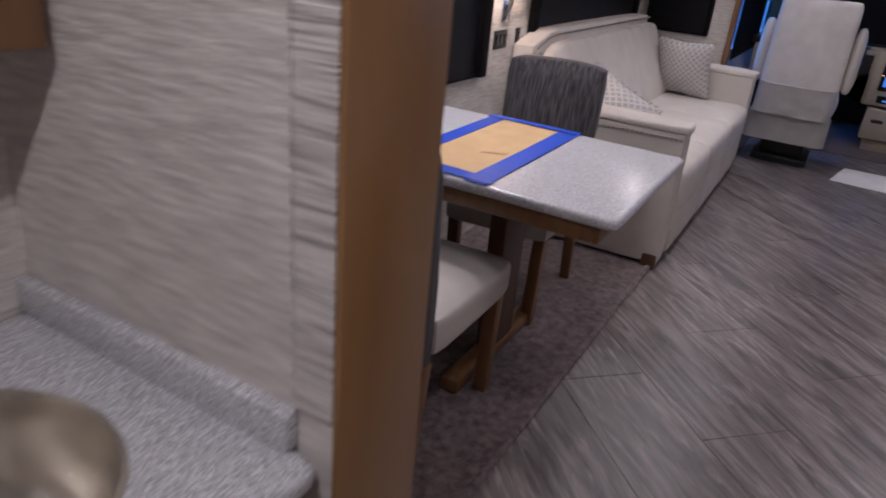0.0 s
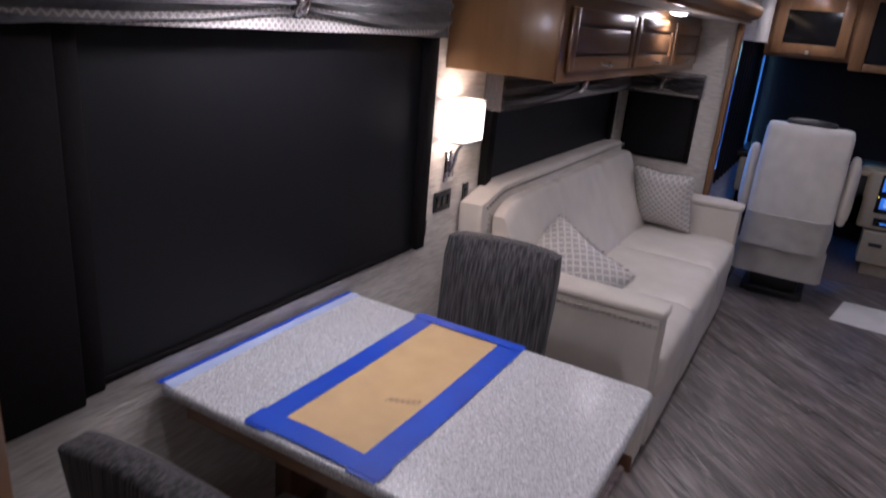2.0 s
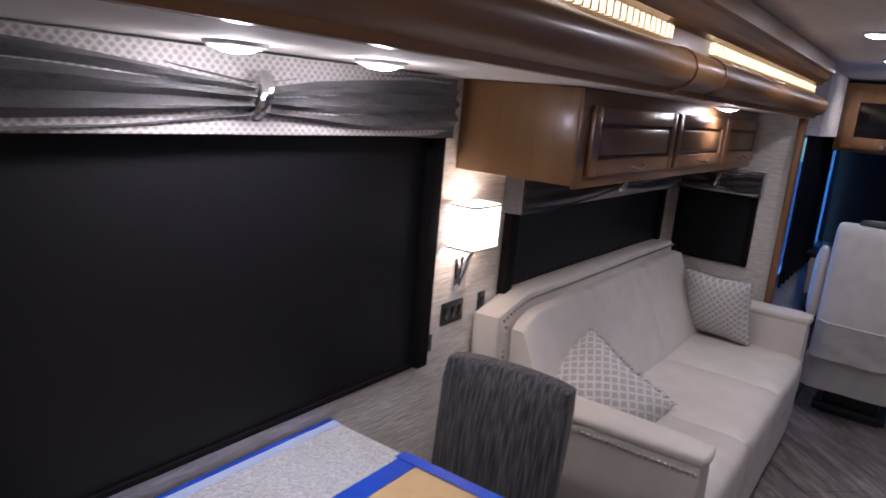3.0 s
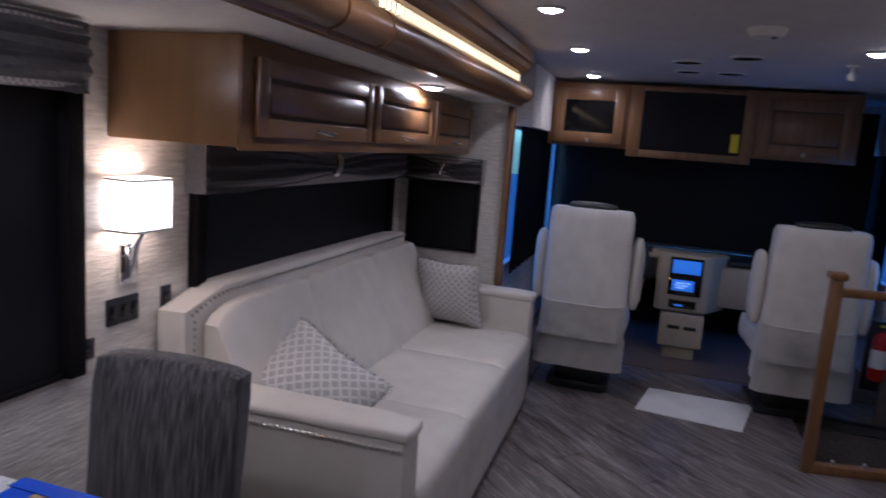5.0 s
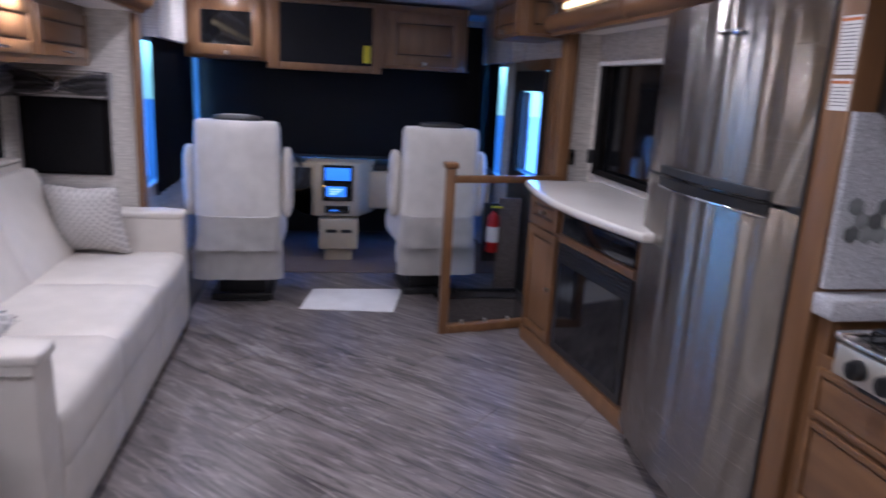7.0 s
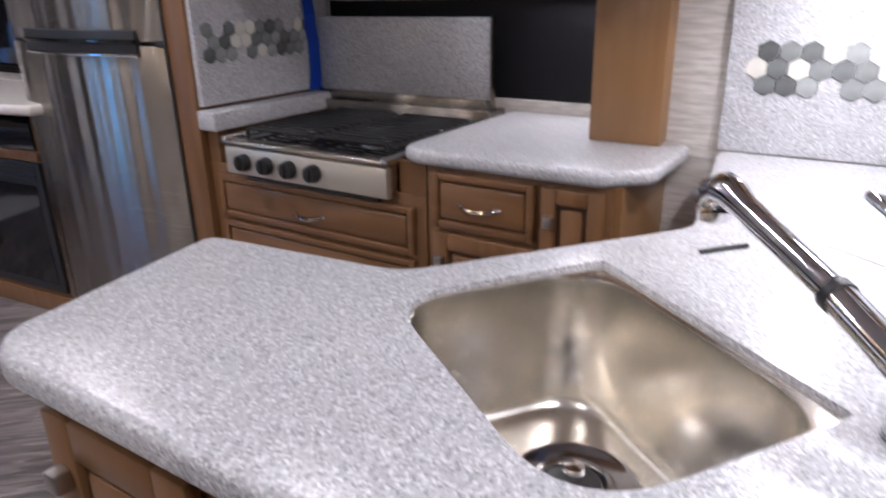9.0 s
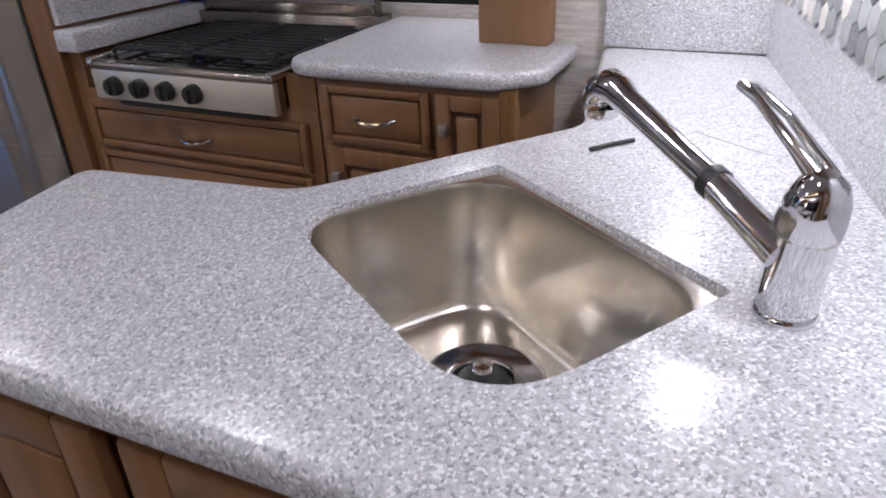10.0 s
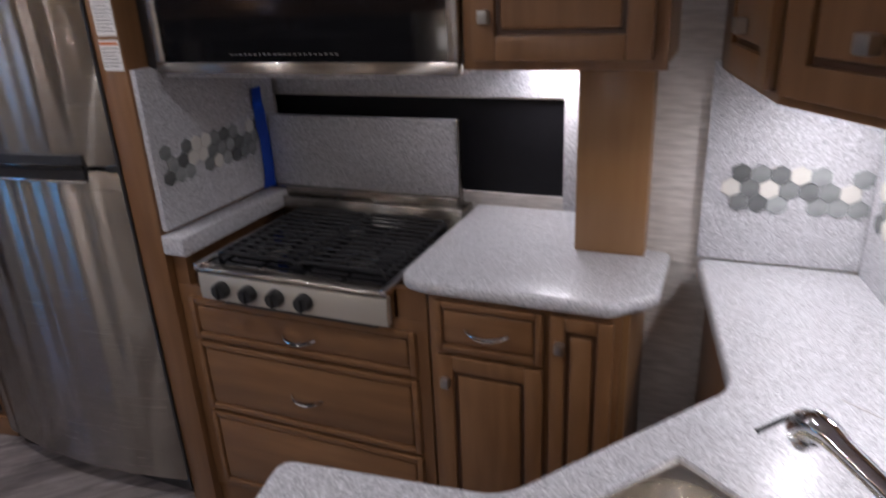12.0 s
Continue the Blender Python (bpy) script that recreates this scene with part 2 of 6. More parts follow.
for vein_scale, vein_lo, vein_hi, vein_tone, vein_amount in ((2.4, 0.46, 0.74, (0.34, 0.30, 0.285, 1), 0.74), (5.0, 0.54, 0.70, (0.42, 0.375, 0.355, 1), 0.62)):
    vein = tn.new("ShaderNodeTexNoise")
    vein.inputs["Scale"].default_value, vein.inputs["Detail"].default_value = vein_scale, 9.0
    vein.inputs["Roughness"].default_value, vein.inputs["Distortion"].default_value = 0.58, 2.2
    tl.new(tmap.outputs[0], vein.inputs["Vector"])
    crest = tn.new("ShaderNodeMapRange")
    crest.inputs[1].default_value, crest.inputs[2].default_value = vein_lo, vein_hi
    crest.inputs[3].default_value, crest.inputs[4].default_value = 0.0, vein_amount
    tl.new(vein.outputs[0], crest.inputs[0])
    vmix = tn.new("ShaderNodeMix")
    vmix.data_type = "RGBA"
    was_tone = tn["Principled BSDF"].inputs["Base Color"].links[0].from_socket
    tl.new(crest.outputs[0], vmix.inputs["Factor"])
    tl.new(was_tone, vmix.inputs[6])
    vmix.inputs[7].default_value = vein_tone
    tl.new(vmix.outputs[2], tn["Principled BSDF"].inputs["Base Color"])
GROUT = mat("floor_seam", (0.05, 0.045, 0.045), (0.07, 0.06, 0.06), scale=20, rough=0.7)
CARPET = mat("mauve_cut_pile_carpet", (0.055, 0.038, 0.038), (0.21, 0.16, 0.16), scale=38, rough=0.95, bump=0.9, fine=160, sheen=0.2, detail=8)
CAB_CARPET = mat("brown_cab_carpet", (0.10, 0.076, 0.066), (0.20, 0.158, 0.14), scale=80, rough=0.95, bump=0.8, fine=170)
LEATHER = mat("ivory_leather", (0.60, 0.555, 0.505), (0.54, 0.50, 0.455), scale=9, rough=0.45, bump=0.12, fine=170, rough_var=0.06)
COVER = mat("white_seat_cover", (0.66, 0.63, 0.60), (0.58, 0.555, 0.53), scale=12, rough=0.85, bump=0.25, fine=22)
PLASTIC = mat("cream_dash_plastic", (0.50, 0.41, 0.28), (0.46, 0.375, 0.255), scale=25, rough=0.5, bump=0.03)
BLACK = mat("black_plastic", (0.012, 0.012, 0.013), (0.02, 0.02, 0.021), scale=30, rough=0.4)
SHADE = mat("black_roller_shade", (0.0058, 0.0055, 0.0070), (0.0078, 0.0074, 0.0094), scale=60, rough=0.5, bump=0.03, spec=0.2)
SHADE_FRAME = mat("charcoal_window_fabric", (0.0062, 0.0053, 0.0056), (0.0095, 0.0081, 0.0085), scale=60, rough=0.85, bump=0.15, spec=0.1)
GLOSS_BLACK = mat("black_gloss_glass", (0.006, 0.006, 0.007), (0.008, 0.008, 0.009), scale=4, rough=0.06, rough_var=0.02)
CAST = mat("black_enamel_grate", (0.008, 0.008, 0.009), (0.014, 0.014, 0.015), scale=40, rough=0.45, spec=0.3)
STEEL = mat("brushed_stainless", (0.35, 0.32, 0.283), (0.38, 0.347, 0.308), scale=30, rough=0.27, rough_var=0.01, metal=1.0, stretch=(0.15, 0.15, 40), detail=2)
sn, sl = STEEL.node_tree.nodes, STEEL.node_tree.links
tg = sn.new("ShaderNodeTangent")
tg.direction_type, tg.axis = "RADIAL", "Z"
sl.new(tg.outputs[0], sn["Principled BSDF"].inputs["Tangent"])
sn["Principled BSDF"].inputs["Anisotropic"].default_value = 1.0
sn["Principled BSDF"].inputs["Anisotropic Rotation"].default_value = 0.25
SINK_STEEL = mat("satin_sink_steel", (0.80, 0.76, 0.69), (0.82, 0.78, 0.71), scale=3, rough=0.22, rough_var=0.02, metal=1.0)
CHROME = mat("polished_chrome", (0.80, 0.80, 0.82), (0.76, 0.76, 0.78), scale=5, rough=0.07, rough_var=0.02, metal=1.0)
NICKEL = mat("dull_nickel", (0.55, 0.53, 0.50), (0.48, 0.46, 0.43), scale=20, rough=0.32, metal=1.0)
STRIPE = mat("charcoal_striped_fabric", (0.014, 0.013, 0.015), (0.115, 0.106, 0.110), scale=20, rough=0.85, bump=0.3, stretch=(9, 4, 0.015), fine=60, sheen=0.1, detail=4, contrast=(0.38, 0.72))
DRAPE = mat("charcoal_drape_fabric", (0.068, 0.062, 0.066), (0.12, 0.11, 0.116), scale=90, rough=0.8, bump=0.25, fine=120, sheen=0.4)
TAPE = mat("blue_painters_tape", (0.004, 0.045, 0.42), (0.006, 0.07, 0.52), scale=12, rough=0.5, bump=0.2, fine=40)
# pale colour stands for daylight gleaming on the blue tape
TAPE_GLEAM = mat("pale_blue_tape_gleam", (0.42, 0.50, 0.74), (0.50, 0.58, 0.80), scale=12, rough=0.22, bump=0.2, fine=40)
BOARD = mat("tan_card_board", (0.57, 0.38, 0.185), (0.52, 0.345, 0.168), scale=14, rough=0.7, bump=0.04)
MATTING = mat("white_paper_mat", (0.78, 0.77, 0.78), (0.70, 0.69, 0.70), scale=7, rough=0.8, bump=0.2, fine=30)
WHITE_PLASTIC = mat("white_plastic", (0.72, 0.70, 0.68), (0.68, 0.66, 0.64), scale=20, rough=0.45)
SOLID_WHITE = mat("cream_solid_surface", (0.66, 0.62, 0.58), (0.60, 0.565, 0.53), scale=60, rough=0.2, coat=0.3)
RED = mat("red_enamel", (0.45, 0.012, 0.01), (0.38, 0.01, 0.008), scale=8, rough=0.3)
YELLOW = mat("yellow_tag", (0.75, 0.62, 0.02), (0.70, 0.56, 0.02), scale=8, rough=0.6)
INK = mat("dark_ink", (0.03, 0.03, 0.035), (0.05, 0.05, 0.055), scale=30, rough=0.8)
LABEL_PAPER = mat("white_label_paper", (0.78, 0.76, 0.74), (0.74, 0.72, 0.70), scale=12, rough=0.7)
ORANGE = mat("orange_print", (0.62, 0.20, 0.06), (0.55, 0.17, 0.05), scale=12, rough=0.7)
TILE_GREY = mat("grey_glass_tile", (0.29, 0.305, 0.30), (0.18, 0.19, 0.19), scale=18, rough=0.12, coat=0.5, random_tone=0.55)
TILE_CREAM = mat("cream_stone_tile", (0.70, 0.68, 0.62), (0.64, 0.62, 0.565), scale=18, rough=0.3, random_tone=0.05)
LAMP_GLOW = glow("warm_lampshade_linen", (1.0, 0.88, 0.72), 6.0)
SPOT_GLOW = glow("downlight_lens", (1.0, 0.95, 0.88), 130.0)
LED_GLOW = glow("led_strip", (1.0, 0.78, 0.42), 5.0)
SCREEN_GLOW = glow("blue_screen", (0.07, 0.30, 1.0), 0.75)
PALE_GLOW = glow("pale_screen_text", (0.45, 0.65, 1.0), 1.6)
AMBER_GLOW = glow("amber_light", (1.0, 0.55, 0.08), 3.0)
GLASS = bpy.data.materials.new("window_glass")
GLASS.use_nodes = True
gp = GLASS.node_tree.nodes["Principled BSDF"]
gp.inputs["Base Color"].default_value = (0.85, 0.92, 1.0, 1)
gp.inputs["Transmission Weight"].default_value = 1.0
gp.inputs["Roughness"].default_value = 0.02
gp.inputs["IOR"].default_value = 1.05


def patterned(name, pale, dark, scale, kind):
    """Woven fabric with a small regular motif."""
    m = mat(name, pale, tuple(c * 0.8 for c in pale), scale=60, rough=0.85, bump=0.2, fine=150, sheen=0.2)
    n, l = m.node_tree.nodes, m.node_tree.links
    p = n["Principled BSDF"]
    was = p.inputs["Base Color"].links[0].from_socket
    tc = n.new("ShaderNodeTexCoord")
    mp = n.new("ShaderNodeMapping")
    mp.inputs["Scale"].default_value = (0, 1, 1) if kind == "diamond" else (1, 0, 1)
    mp.inputs["Rotation"].default_value = (radians(45), 0, 0) if kind == "diamond" else (0, radians(45), 0)
    l.new(tc.outputs["Object"], mp.inputs[0])
    v = n.new("ShaderNodeTexVoronoi")
    v.inputs["Scale"].default_value = scale
    v.inputs["Randomness"].default_value = 0.0 if kind == "diamond" else 0.10
    v.feature = "DISTANCE_TO_EDGE"
    l.new(mp.outputs[0], v.inputs["Vector"])
    g = n.new("ShaderNodeMapRange")
    g.inputs[1].default_value, g.inputs[2].default_value = 0.10, 0.2
    l.new(v.outputs["Distance"], g.inputs[0])
    mix = n.new("ShaderNodeMix")
    mix.data_type = "RGBA"
    l.new(g.outputs[0], mix.inputs["Factor"])
    l.new(was, mix.inputs[6])
    mix.inputs[7].default_value = (*dark, 1)
    l.new(mix.outputs[2], p.inputs["Base Color"])
    return m


PILLOW = patterned("honeycomb_pillow_weave", (0.62, 0.595, 0.58), (0.36, 0.345, 0.335), 34, "cell")
VALANCE_INNER = patterned("silver_motif_fabric", (0.55, 0.51, 0.49), (0.24, 0.22, 0.215), 70, "diamond")

# ---- structure ----
LW, LM, RM, RW = -0.94, -0.38, 2.12, 2.50
SL0, SL1 = 0.95, 5.42


def wall_x(name, x0, x1, y0, y1, z0, z1, holes=(), material=None):
    """A wall along y with openings (y0, y1, z0, z1)."""
    bm = bmesh.new()
    ys = sorted({y0, y1, *[h[0] for h in holes], *[h[1] for h in holes]})
    for a, b in zip(ys, ys[1:]):
        cut = [h for h in holes if h[0] <= a and h[1] >= b]
        z = z0
        for h in sorted(cut, key=lambda q: q[2]):
            if h[2] > z:
                box(bm, x0, x1, a, b, z, h[2])
            z = h[3]
        if z < z1:
            box(bm, x0, x1, a, b, z, z1)
    return setting(name, bm, material or PAPER, "pale textured wallpaper wall", smooth=False)


def wall_y(name, x0, x1, y0, y1, z0, z1, holes=(), material=None):
    """A wall along x with openings (x0, x1, z0, z1)."""
    bm = bmesh.new()
    xs = sorted({x0, x1, *[h[0] for h in holes], *[h[1] for h in holes]})
    for a, b in zip(xs, xs[1:]):
        cut = [h for h in holes if h[0] <= a and h[1] >= b]
        z = z0
        for h in sorted(cut, key=lambda q: q[2]):
            if h[2] > z:
                box(bm, a, b, y0, y1, z, h[2])
            z = h[3]
        if z < z1:
            box(bm, a, b, y0, y1, z, z1)
    return setting(name, bm, material or PAPER, "pale textured wallpaper wall", smooth=False)


# floors
STAIR = (1.44, 2.06, 5.24, 5.96)
bm = bmesh.new()
for x0, x1, y0, y1 in ((LM, 1.44, -1.4, 6.42), (1.44, RW, -1.4, 5.24), (2.06, RW, 5.24, 6.42), (1.44, 2.06, 5.96, 6.42)):
    box(bm, x0, x1, y0, y1, -0.05, -0.003)
FLOOR = setting("floor", bm, GROUT, "grey wood-look vinyl plank floor laid diagonally", smooth=False)
setting("floor_carpet_slide", B(LW, -0.105, SL0, SL1, -0.02, 0.012), CARPET, "mauve cut-pile carpet of the slide-out")
bm = T([(-0.098, SL0, 0.010), (-0.098, SL1, 0.010)], 0.012, 8)
setting("trim_carpet_edge", bm, CARPET, "rolled carpet edge along the slide-out")
setting("floor_carpet_cab", B(LM, RM, 6.42, 7.9, -0.04, 0.006), CAB_CARPET, "dark brown carpet of the cab")
bm = bmesh.new()
box(bm, 1.40, 2.10, 5.20, 5.50, -0.62, -0.20)
box(bm, 1.40, 2.10, 5.50, 5.99, -0.62, -0.40)
box(bm, 1.38, 1.44, 5.20, 6.0, -0.62, -0.06)
box(bm, 2.06, 2.12, 5.20, 6.0, -0.62, -0.06)
box(bm, 1.38, 2.12, 5.18, 5.24, -0.62, -0.06)
box(bm, 1.38, 2.12, 5.96, 6.02, -0.62, -0.06)
setting("stairs_entry", bm, CAB_CARPET, "brown carpeted entry steps going down", smooth=False)
setting("trim_stair_edge", B(1.42, 2.06, 5.955, 6.0, -0.004, 0.012, 0.003), BLACK, "black stair nosing")

# walls of the slide-out on the left
BIGWIN = (1.70, 2.93, 0.80, 1.60)
SOFAWIN = (3.50, 5.15, 0.86, 1.40)
ENDWIN = (-0.86, -0.48, 0.86, 1.36)
wall_x("wall_slide_left", LW - 0.05, LW, 0.70, SL1 + 0.05, -0.05, SLIDE_CEIL, (BIGWIN, SOFAWIN))
wall_y("wall_slide_end", LW, -0.30, SL1, SL1 + 0.05, -0.05, SLIDE_CEIL, (ENDWIN,))
setting("ceiling_slide_left", B(LW - 0.05, -0.295, 0.70, SL1 + 0.05, SLIDE_CEIL, SLIDE_CEIL + 0.04), SLIDE_CEILING, smooth=False)
setting("wall_slide_header", B(-0.44, -0.36, 0.70, SL1 + 0.04, SLIDE_CEIL + 0.04, CEIL), SLIDE_CEILING, smooth=False)
setting("wall_slide_corner", B(-0.60, -0.33, SL1 - 0.01, SL1 + 0.09, SLIDE_CEIL - 0.05, CEIL), PAPER, smooth=False)
setting("trim_slide_end", B(-0.325, -0.293, SL1 - 0.02, SL1 + 0.07, 0.0, SLIDE_CEIL - 0.01, 0.006), WOOD, "maple post at the end of the slide-out")

# partition beside the washbasin
setting("wall_partition", prism([(LW, 0.705), (0.1015, 0.705), (0.1015, 0.852), (LW, 0.852)], -0.05, CEIL), PAPER, "pale textured partition wall", smooth=False)
setting("trim_partition_corner", prism([(0.046, 0.7045), (0.1015, 0.7045), (0.1015, 0.7000), (0.056, 0.7000)], 0.874, CEIL - 0.006), REED, "reedy corner edge of the wallpaper", smooth=False)
setting("trim_partition_post", B(0.1025, 0.111, 0.699, 0.857, 0.0, CEIL - 0.004, 0.003), WOOD_PALE, "honey maple end post of the partition")
setting("trim_slide_start", prism([(-0.42, 0.853), (-0.02, 0.853), (-0.225, 1.135), (-0.232, 1.130), (-0.242, 1.150), (-0.236, 1.156), (-0.25, 1.185), (-0.42, 1.185)], 0.0, SLIDE_CEIL - 0.003), WOOD, "maple casing at the start of the slide-out", smooth=False)
setting("wall_basin_left", B(LM - 0.12, -0.415, -1.4, 0.705, -0.05, CEIL), PAPER, smooth=False)
setting("wall_rear", B(LM - 0.1, RW + 0.05, -1.45, -1.4, -0.05, CEIL), PAPER, smooth=False)

# main left wall ahead of the slide-out, with the side window of the cab
CABWIN_L = (5.50, 7.35, 0.70, 1.58)
wall_x("wall_cab_left", LM - 0.04, LM, SL1 + 0.05, 7.95, -0.05, CEIL, (CABWIN_L,))
wall_x("wall_cab_right", RM, RM + 0.04, 5.36, 7.95, -0.65, CEIL, ((6.88, 7.6, 0.70, 1.58), (5.74, 6.48, -0.5, 1.54)))
setting("wall_cab_front_low", B(LM, RM, 7.86, 7.95, -0.05, 0.72), BLACK, smooth=False)
setting("wall_cab_front_high", B(LM, RM, 7.86, 7.95, 1.72, CEIL), SLIDE_CEILING, smooth=False)
for k, (x0, x1) in enumerate(((LM - 0.04, LM + 0.02), (RM - 0.02, RM + 0.04))):
    setting(f"trim_windshield_{k + 1}", B(x0, x1, 7.84, 7.96, 0.72, 1.72), BLACK, smooth=False)
setting("ceiling_main", B(-0.52, RW + 0.05, -1.45, 7.95, CEIL, CEIL + 0.04), CEILING, "padded mauve-grey ceiling", smooth=False)
for k, (x0, x1) in enumerate(((LM + 0.001, LM + 0.10), (RM - 0.10, RM - 0.001))):
    setting(f"wall_cab_panel_{k + 1}", B(x0, x1, 5.90 if k == 0 else 6.41, 6.72 if k == 0 else 7.30, 1.60, CEIL), PAPER, "striped textured panel above the side window", smooth=False)

# right side: kitchen slide-out, its back wall and window
KWIN = (1.90, 2.90, 0.955, 1.245)
wall_x("wall_slide_right", RW, RW + 0.05, 1.56, 3.0, -0.05, RIGHT_CEIL, (KWIN,))
setting("wall_fridge_back", B(RW, RW + 0.05, 3.0, 5.4, -0.05, RIGHT_CEIL), PAPER, smooth=False)
TVWIN = (4.42, 5.20, 0.96, 1.56)
wall_x("wall_fireplace", 2.24, 2.30, 3.80, 5.30, 0.90, RIGHT_CEIL, (TVWIN,))
setting("wall_slide_right_end", B(2.06, RW + 0.05, 5.30, 5.36, -0.05, RIGHT_CEIL), PAPER, smooth=False)
setting("trim_slide_right_end", B(2.03, 2.10, 5.262, 5.37, 0.0, RIGHT_CEIL - 0.004, 0.006), WOOD, "maple post at the end of the kitchen slide-out")
setting("ceiling_slide_right", B(1.98, RW + 0.05, 1.56, 5.36, RIGHT_CEIL, RIGHT_CEIL + 0.04), SLIDE_CEILING, smooth=False)
setting("wall_slide_right_header", B(1.98, 2.04, 1.56, 5.36, RIGHT_CEIL + 0.04, CEIL), SLIDE_CEILING, smooth=False)
setting("wall_kitchen_end", B(2.245, RW + 0.05, 0.9, 1.56, -0.05, CEIL), PAPER, "pale textured wall strip", smooth=False)
setting("wall_kitchen_strip", B(2.236, 2.246, 1.50, 1.635, 0.0, CEIL), PAPER, smooth=False)
bm = prism([(2.50, 1.185), (0.80, 0.888), (0.80, 0.80), (2.50, 1.10)], -0.05, CEIL)
setting("wall_sink_back", bm, PAPER, smooth=False)
setting("wall_entry_side", B(0.80, RW, -1.4, -1.36, -0.05, CEIL), PAPER, smooth=False)
setting("wall_rear_right", B(0.86, 0.92, -1.4, 0.80, -0.05, CEIL), PAPER, smooth=False)
setting("ground", B(-60, 60, -60, 60, -0.95, -0.9), mat("wet_asphalt", (0.05, 0.05, 0.055), (0.07, 0.07, 0.075), scale=3, rough=0.7), "dark paved ground outside", smooth=False)


# ---- windows ----
def shade_window(name, wall, a0, a1, z0, z1, at, frame_w, label):
    """A window with glass, a dark padded surround and a lowered black roller shade. wall 'x': along y at x=at facing +x; 'y': along x facing -y."""
    s = 1 if wall == "x" else -1
    root = tagged(thing(name, ((at, (a0 + a1) / 2, z0) if wall == "x" else ((a0 + a1) / 2, at, z0)), label, "window"), kind="structure")

    def slab(u0, u1, d0, d1, w0, w1, bev=0.0):
        lo, hi = sorted((at + s * d0, at + s * d1))
        return B(lo, hi, u0, u1, w0, w1, bev) if wall == "x" else B(u0, u1, lo, hi, w0, w1, bev)

    g = part("pane", slab(a0 - 0.01, a1 + 0.01, -0.040, -0.034, z0 - 0.01, z1 + 0.01), GLASS, root, smooth=False)
    g.visible_shadow = False
    part("roller_shade", slab(a0 - 0.002, a1 + 0.002, 0.002, 0.009, z0 - 0.024, z1 + 0.02), SHADE, root, "black lowered roller shade", smooth=False)
    for u0, u1 in ((a0 - frame_w, a0), (a1, a1 + frame_w)):
        part("window_frame", slab(u0, u1, 0.0005, 0.040, z0 - 0.025, z1 + 0.02, 0.006), SHADE_FRAME, root, "dark padded side")
    part("window_sill", slab(a0, a1, 0.0095, 0.020, z0 - 0.025, z0 - 0.008, 0.004), SHADE_FRAME, root)
    return root


def drape(u0, u1, z0, z1, depth, pinch, phase=0.0, n=48, m=16):
    """Gathered cloth between u0 and u1, drawn together towards the end 'pinch' (0 or 1). Gives a bmesh in (u, depth, z)."""
    bm = bmesh.new()
    rows = []
    zc = (z0 + z1) / 2 - 0.006
    for i in range(n + 1):
        t = i / n
        k = t if pinch == 1 else 1 - t
        squeeze = 1 - 0.6 * max(0, k) ** 2.2
        row = []
        for j in range(m + 1):
            w = j / m
            z = zc + (z0 + (z1 - z0) * w - zc) * squeeze
            fold = math.sin(w * 23 + phase + 2.0 * k + 1.5 * math.sin(3 * t + w * 4)) * (0.009 + 0.010 * k)
            row.append(bm.verts.new((u0 + (u1 - u0) * t, depth + fold + 0.012 * math.sin(w * math.pi), z + 0.003 * noise.noise(Vector((t * 6, w * 5, phase))))))
        rows.append(row)
    for a, b in zip(rows, rows[1:]):
        for j in range(m):
            bm.faces.new((a[j], b[j], b[j + 1], a[j + 1]))
    bmesh.ops.solidify(bm, geom=bm.faces[:], thickness=0.004)
    return bm


def valance(wall, a0, a1, z0, z1, at, depth, label, mid=None):
    """A box valance with gathered dark cloth drawn through a chrome ring in its middle."""
    s = 1 if wall == "x" else -1
    mid = mid or (a0 + a1) / 2
    root = thing("window_valance", ((at, mid, z0) if wall == "x" else (mid, at, z0)), label, "valance", "window valances")

    def turn(bm):
        for v in bm.verts:
            u, d, z = v.co
            v.co = (at + s * d, u, z) if wall == "x" else (u, at + s * d, z)
        bmesh.ops.recalc_face_normals(bm, faces=bm.faces[:])
        return bm

    part("board", turn(B(a0 + 0.002, a1 - 0.002, 0.002, depth, z0 + 0.004, z1, 0.004)), VALANCE_INNER, root, "pale silver patterned fabric")
    part("drape", turn(drape(a0 - 0.004, mid - 0.014, z0, z1 - 0.005, depth + 0.004, 1, 0.3)), DRAPE, root, "gathered charcoal cloth")
    part("drape", turn(drape(mid + 0.014, a1 + 0.004, z0, z1 - 0.005, depth + 0.004, 0, 1.9)), DRAPE, root, "gathered charcoal cloth")
    for u0, u1 in ((a0 - 0.008, a0 + 0.001), (a1 - 0.001, a1 + 0.008)):
        part("side_return", turn(B(u0, u1, 0.002, depth + 0.008, z0, z1 - 0.004, 0.003)), DRAPE, root)
    part("ring", turn(T([(mid + 0.02 * math.cos(a) * 0.5, depth + 0.012 + 0.022 * math.sin(a), (z0 + z1) / 2 + 0.22 * (z1 - z0) * math.cos(a)) for a in [math.pi * (k / 12) for k in range(13)]], 0.10 * (z1 - z0), 12)), CHROME, root, "oval chrome ring")
    return root


shade_window("window_1", "x", *BIGWIN, LW, 0.055, "large dinette window with a lowered black shade")
w = bpy.data.objects["window_1"]
part("side_leg", B(LW + 0.001, LW + 0.058, 1.30, 1.644, 0.77, 1.60, 0.006), SHADE_FRAME, w, "deep dark padded side leg")
shade_window("window_2", "x", *SOFAWIN, LW, 0.055, "wide window behind the sofa, black shade down")
shade_window("window_3", "y", *ENDWIN, SL1, 0.03, "small slide-out end window, black shade down")
valance("x", 1.32, 2.945, 1.520, 1.694, LW, 0.078, "gathered charcoal valance with a chrome ring over the dinette window", 2.225)
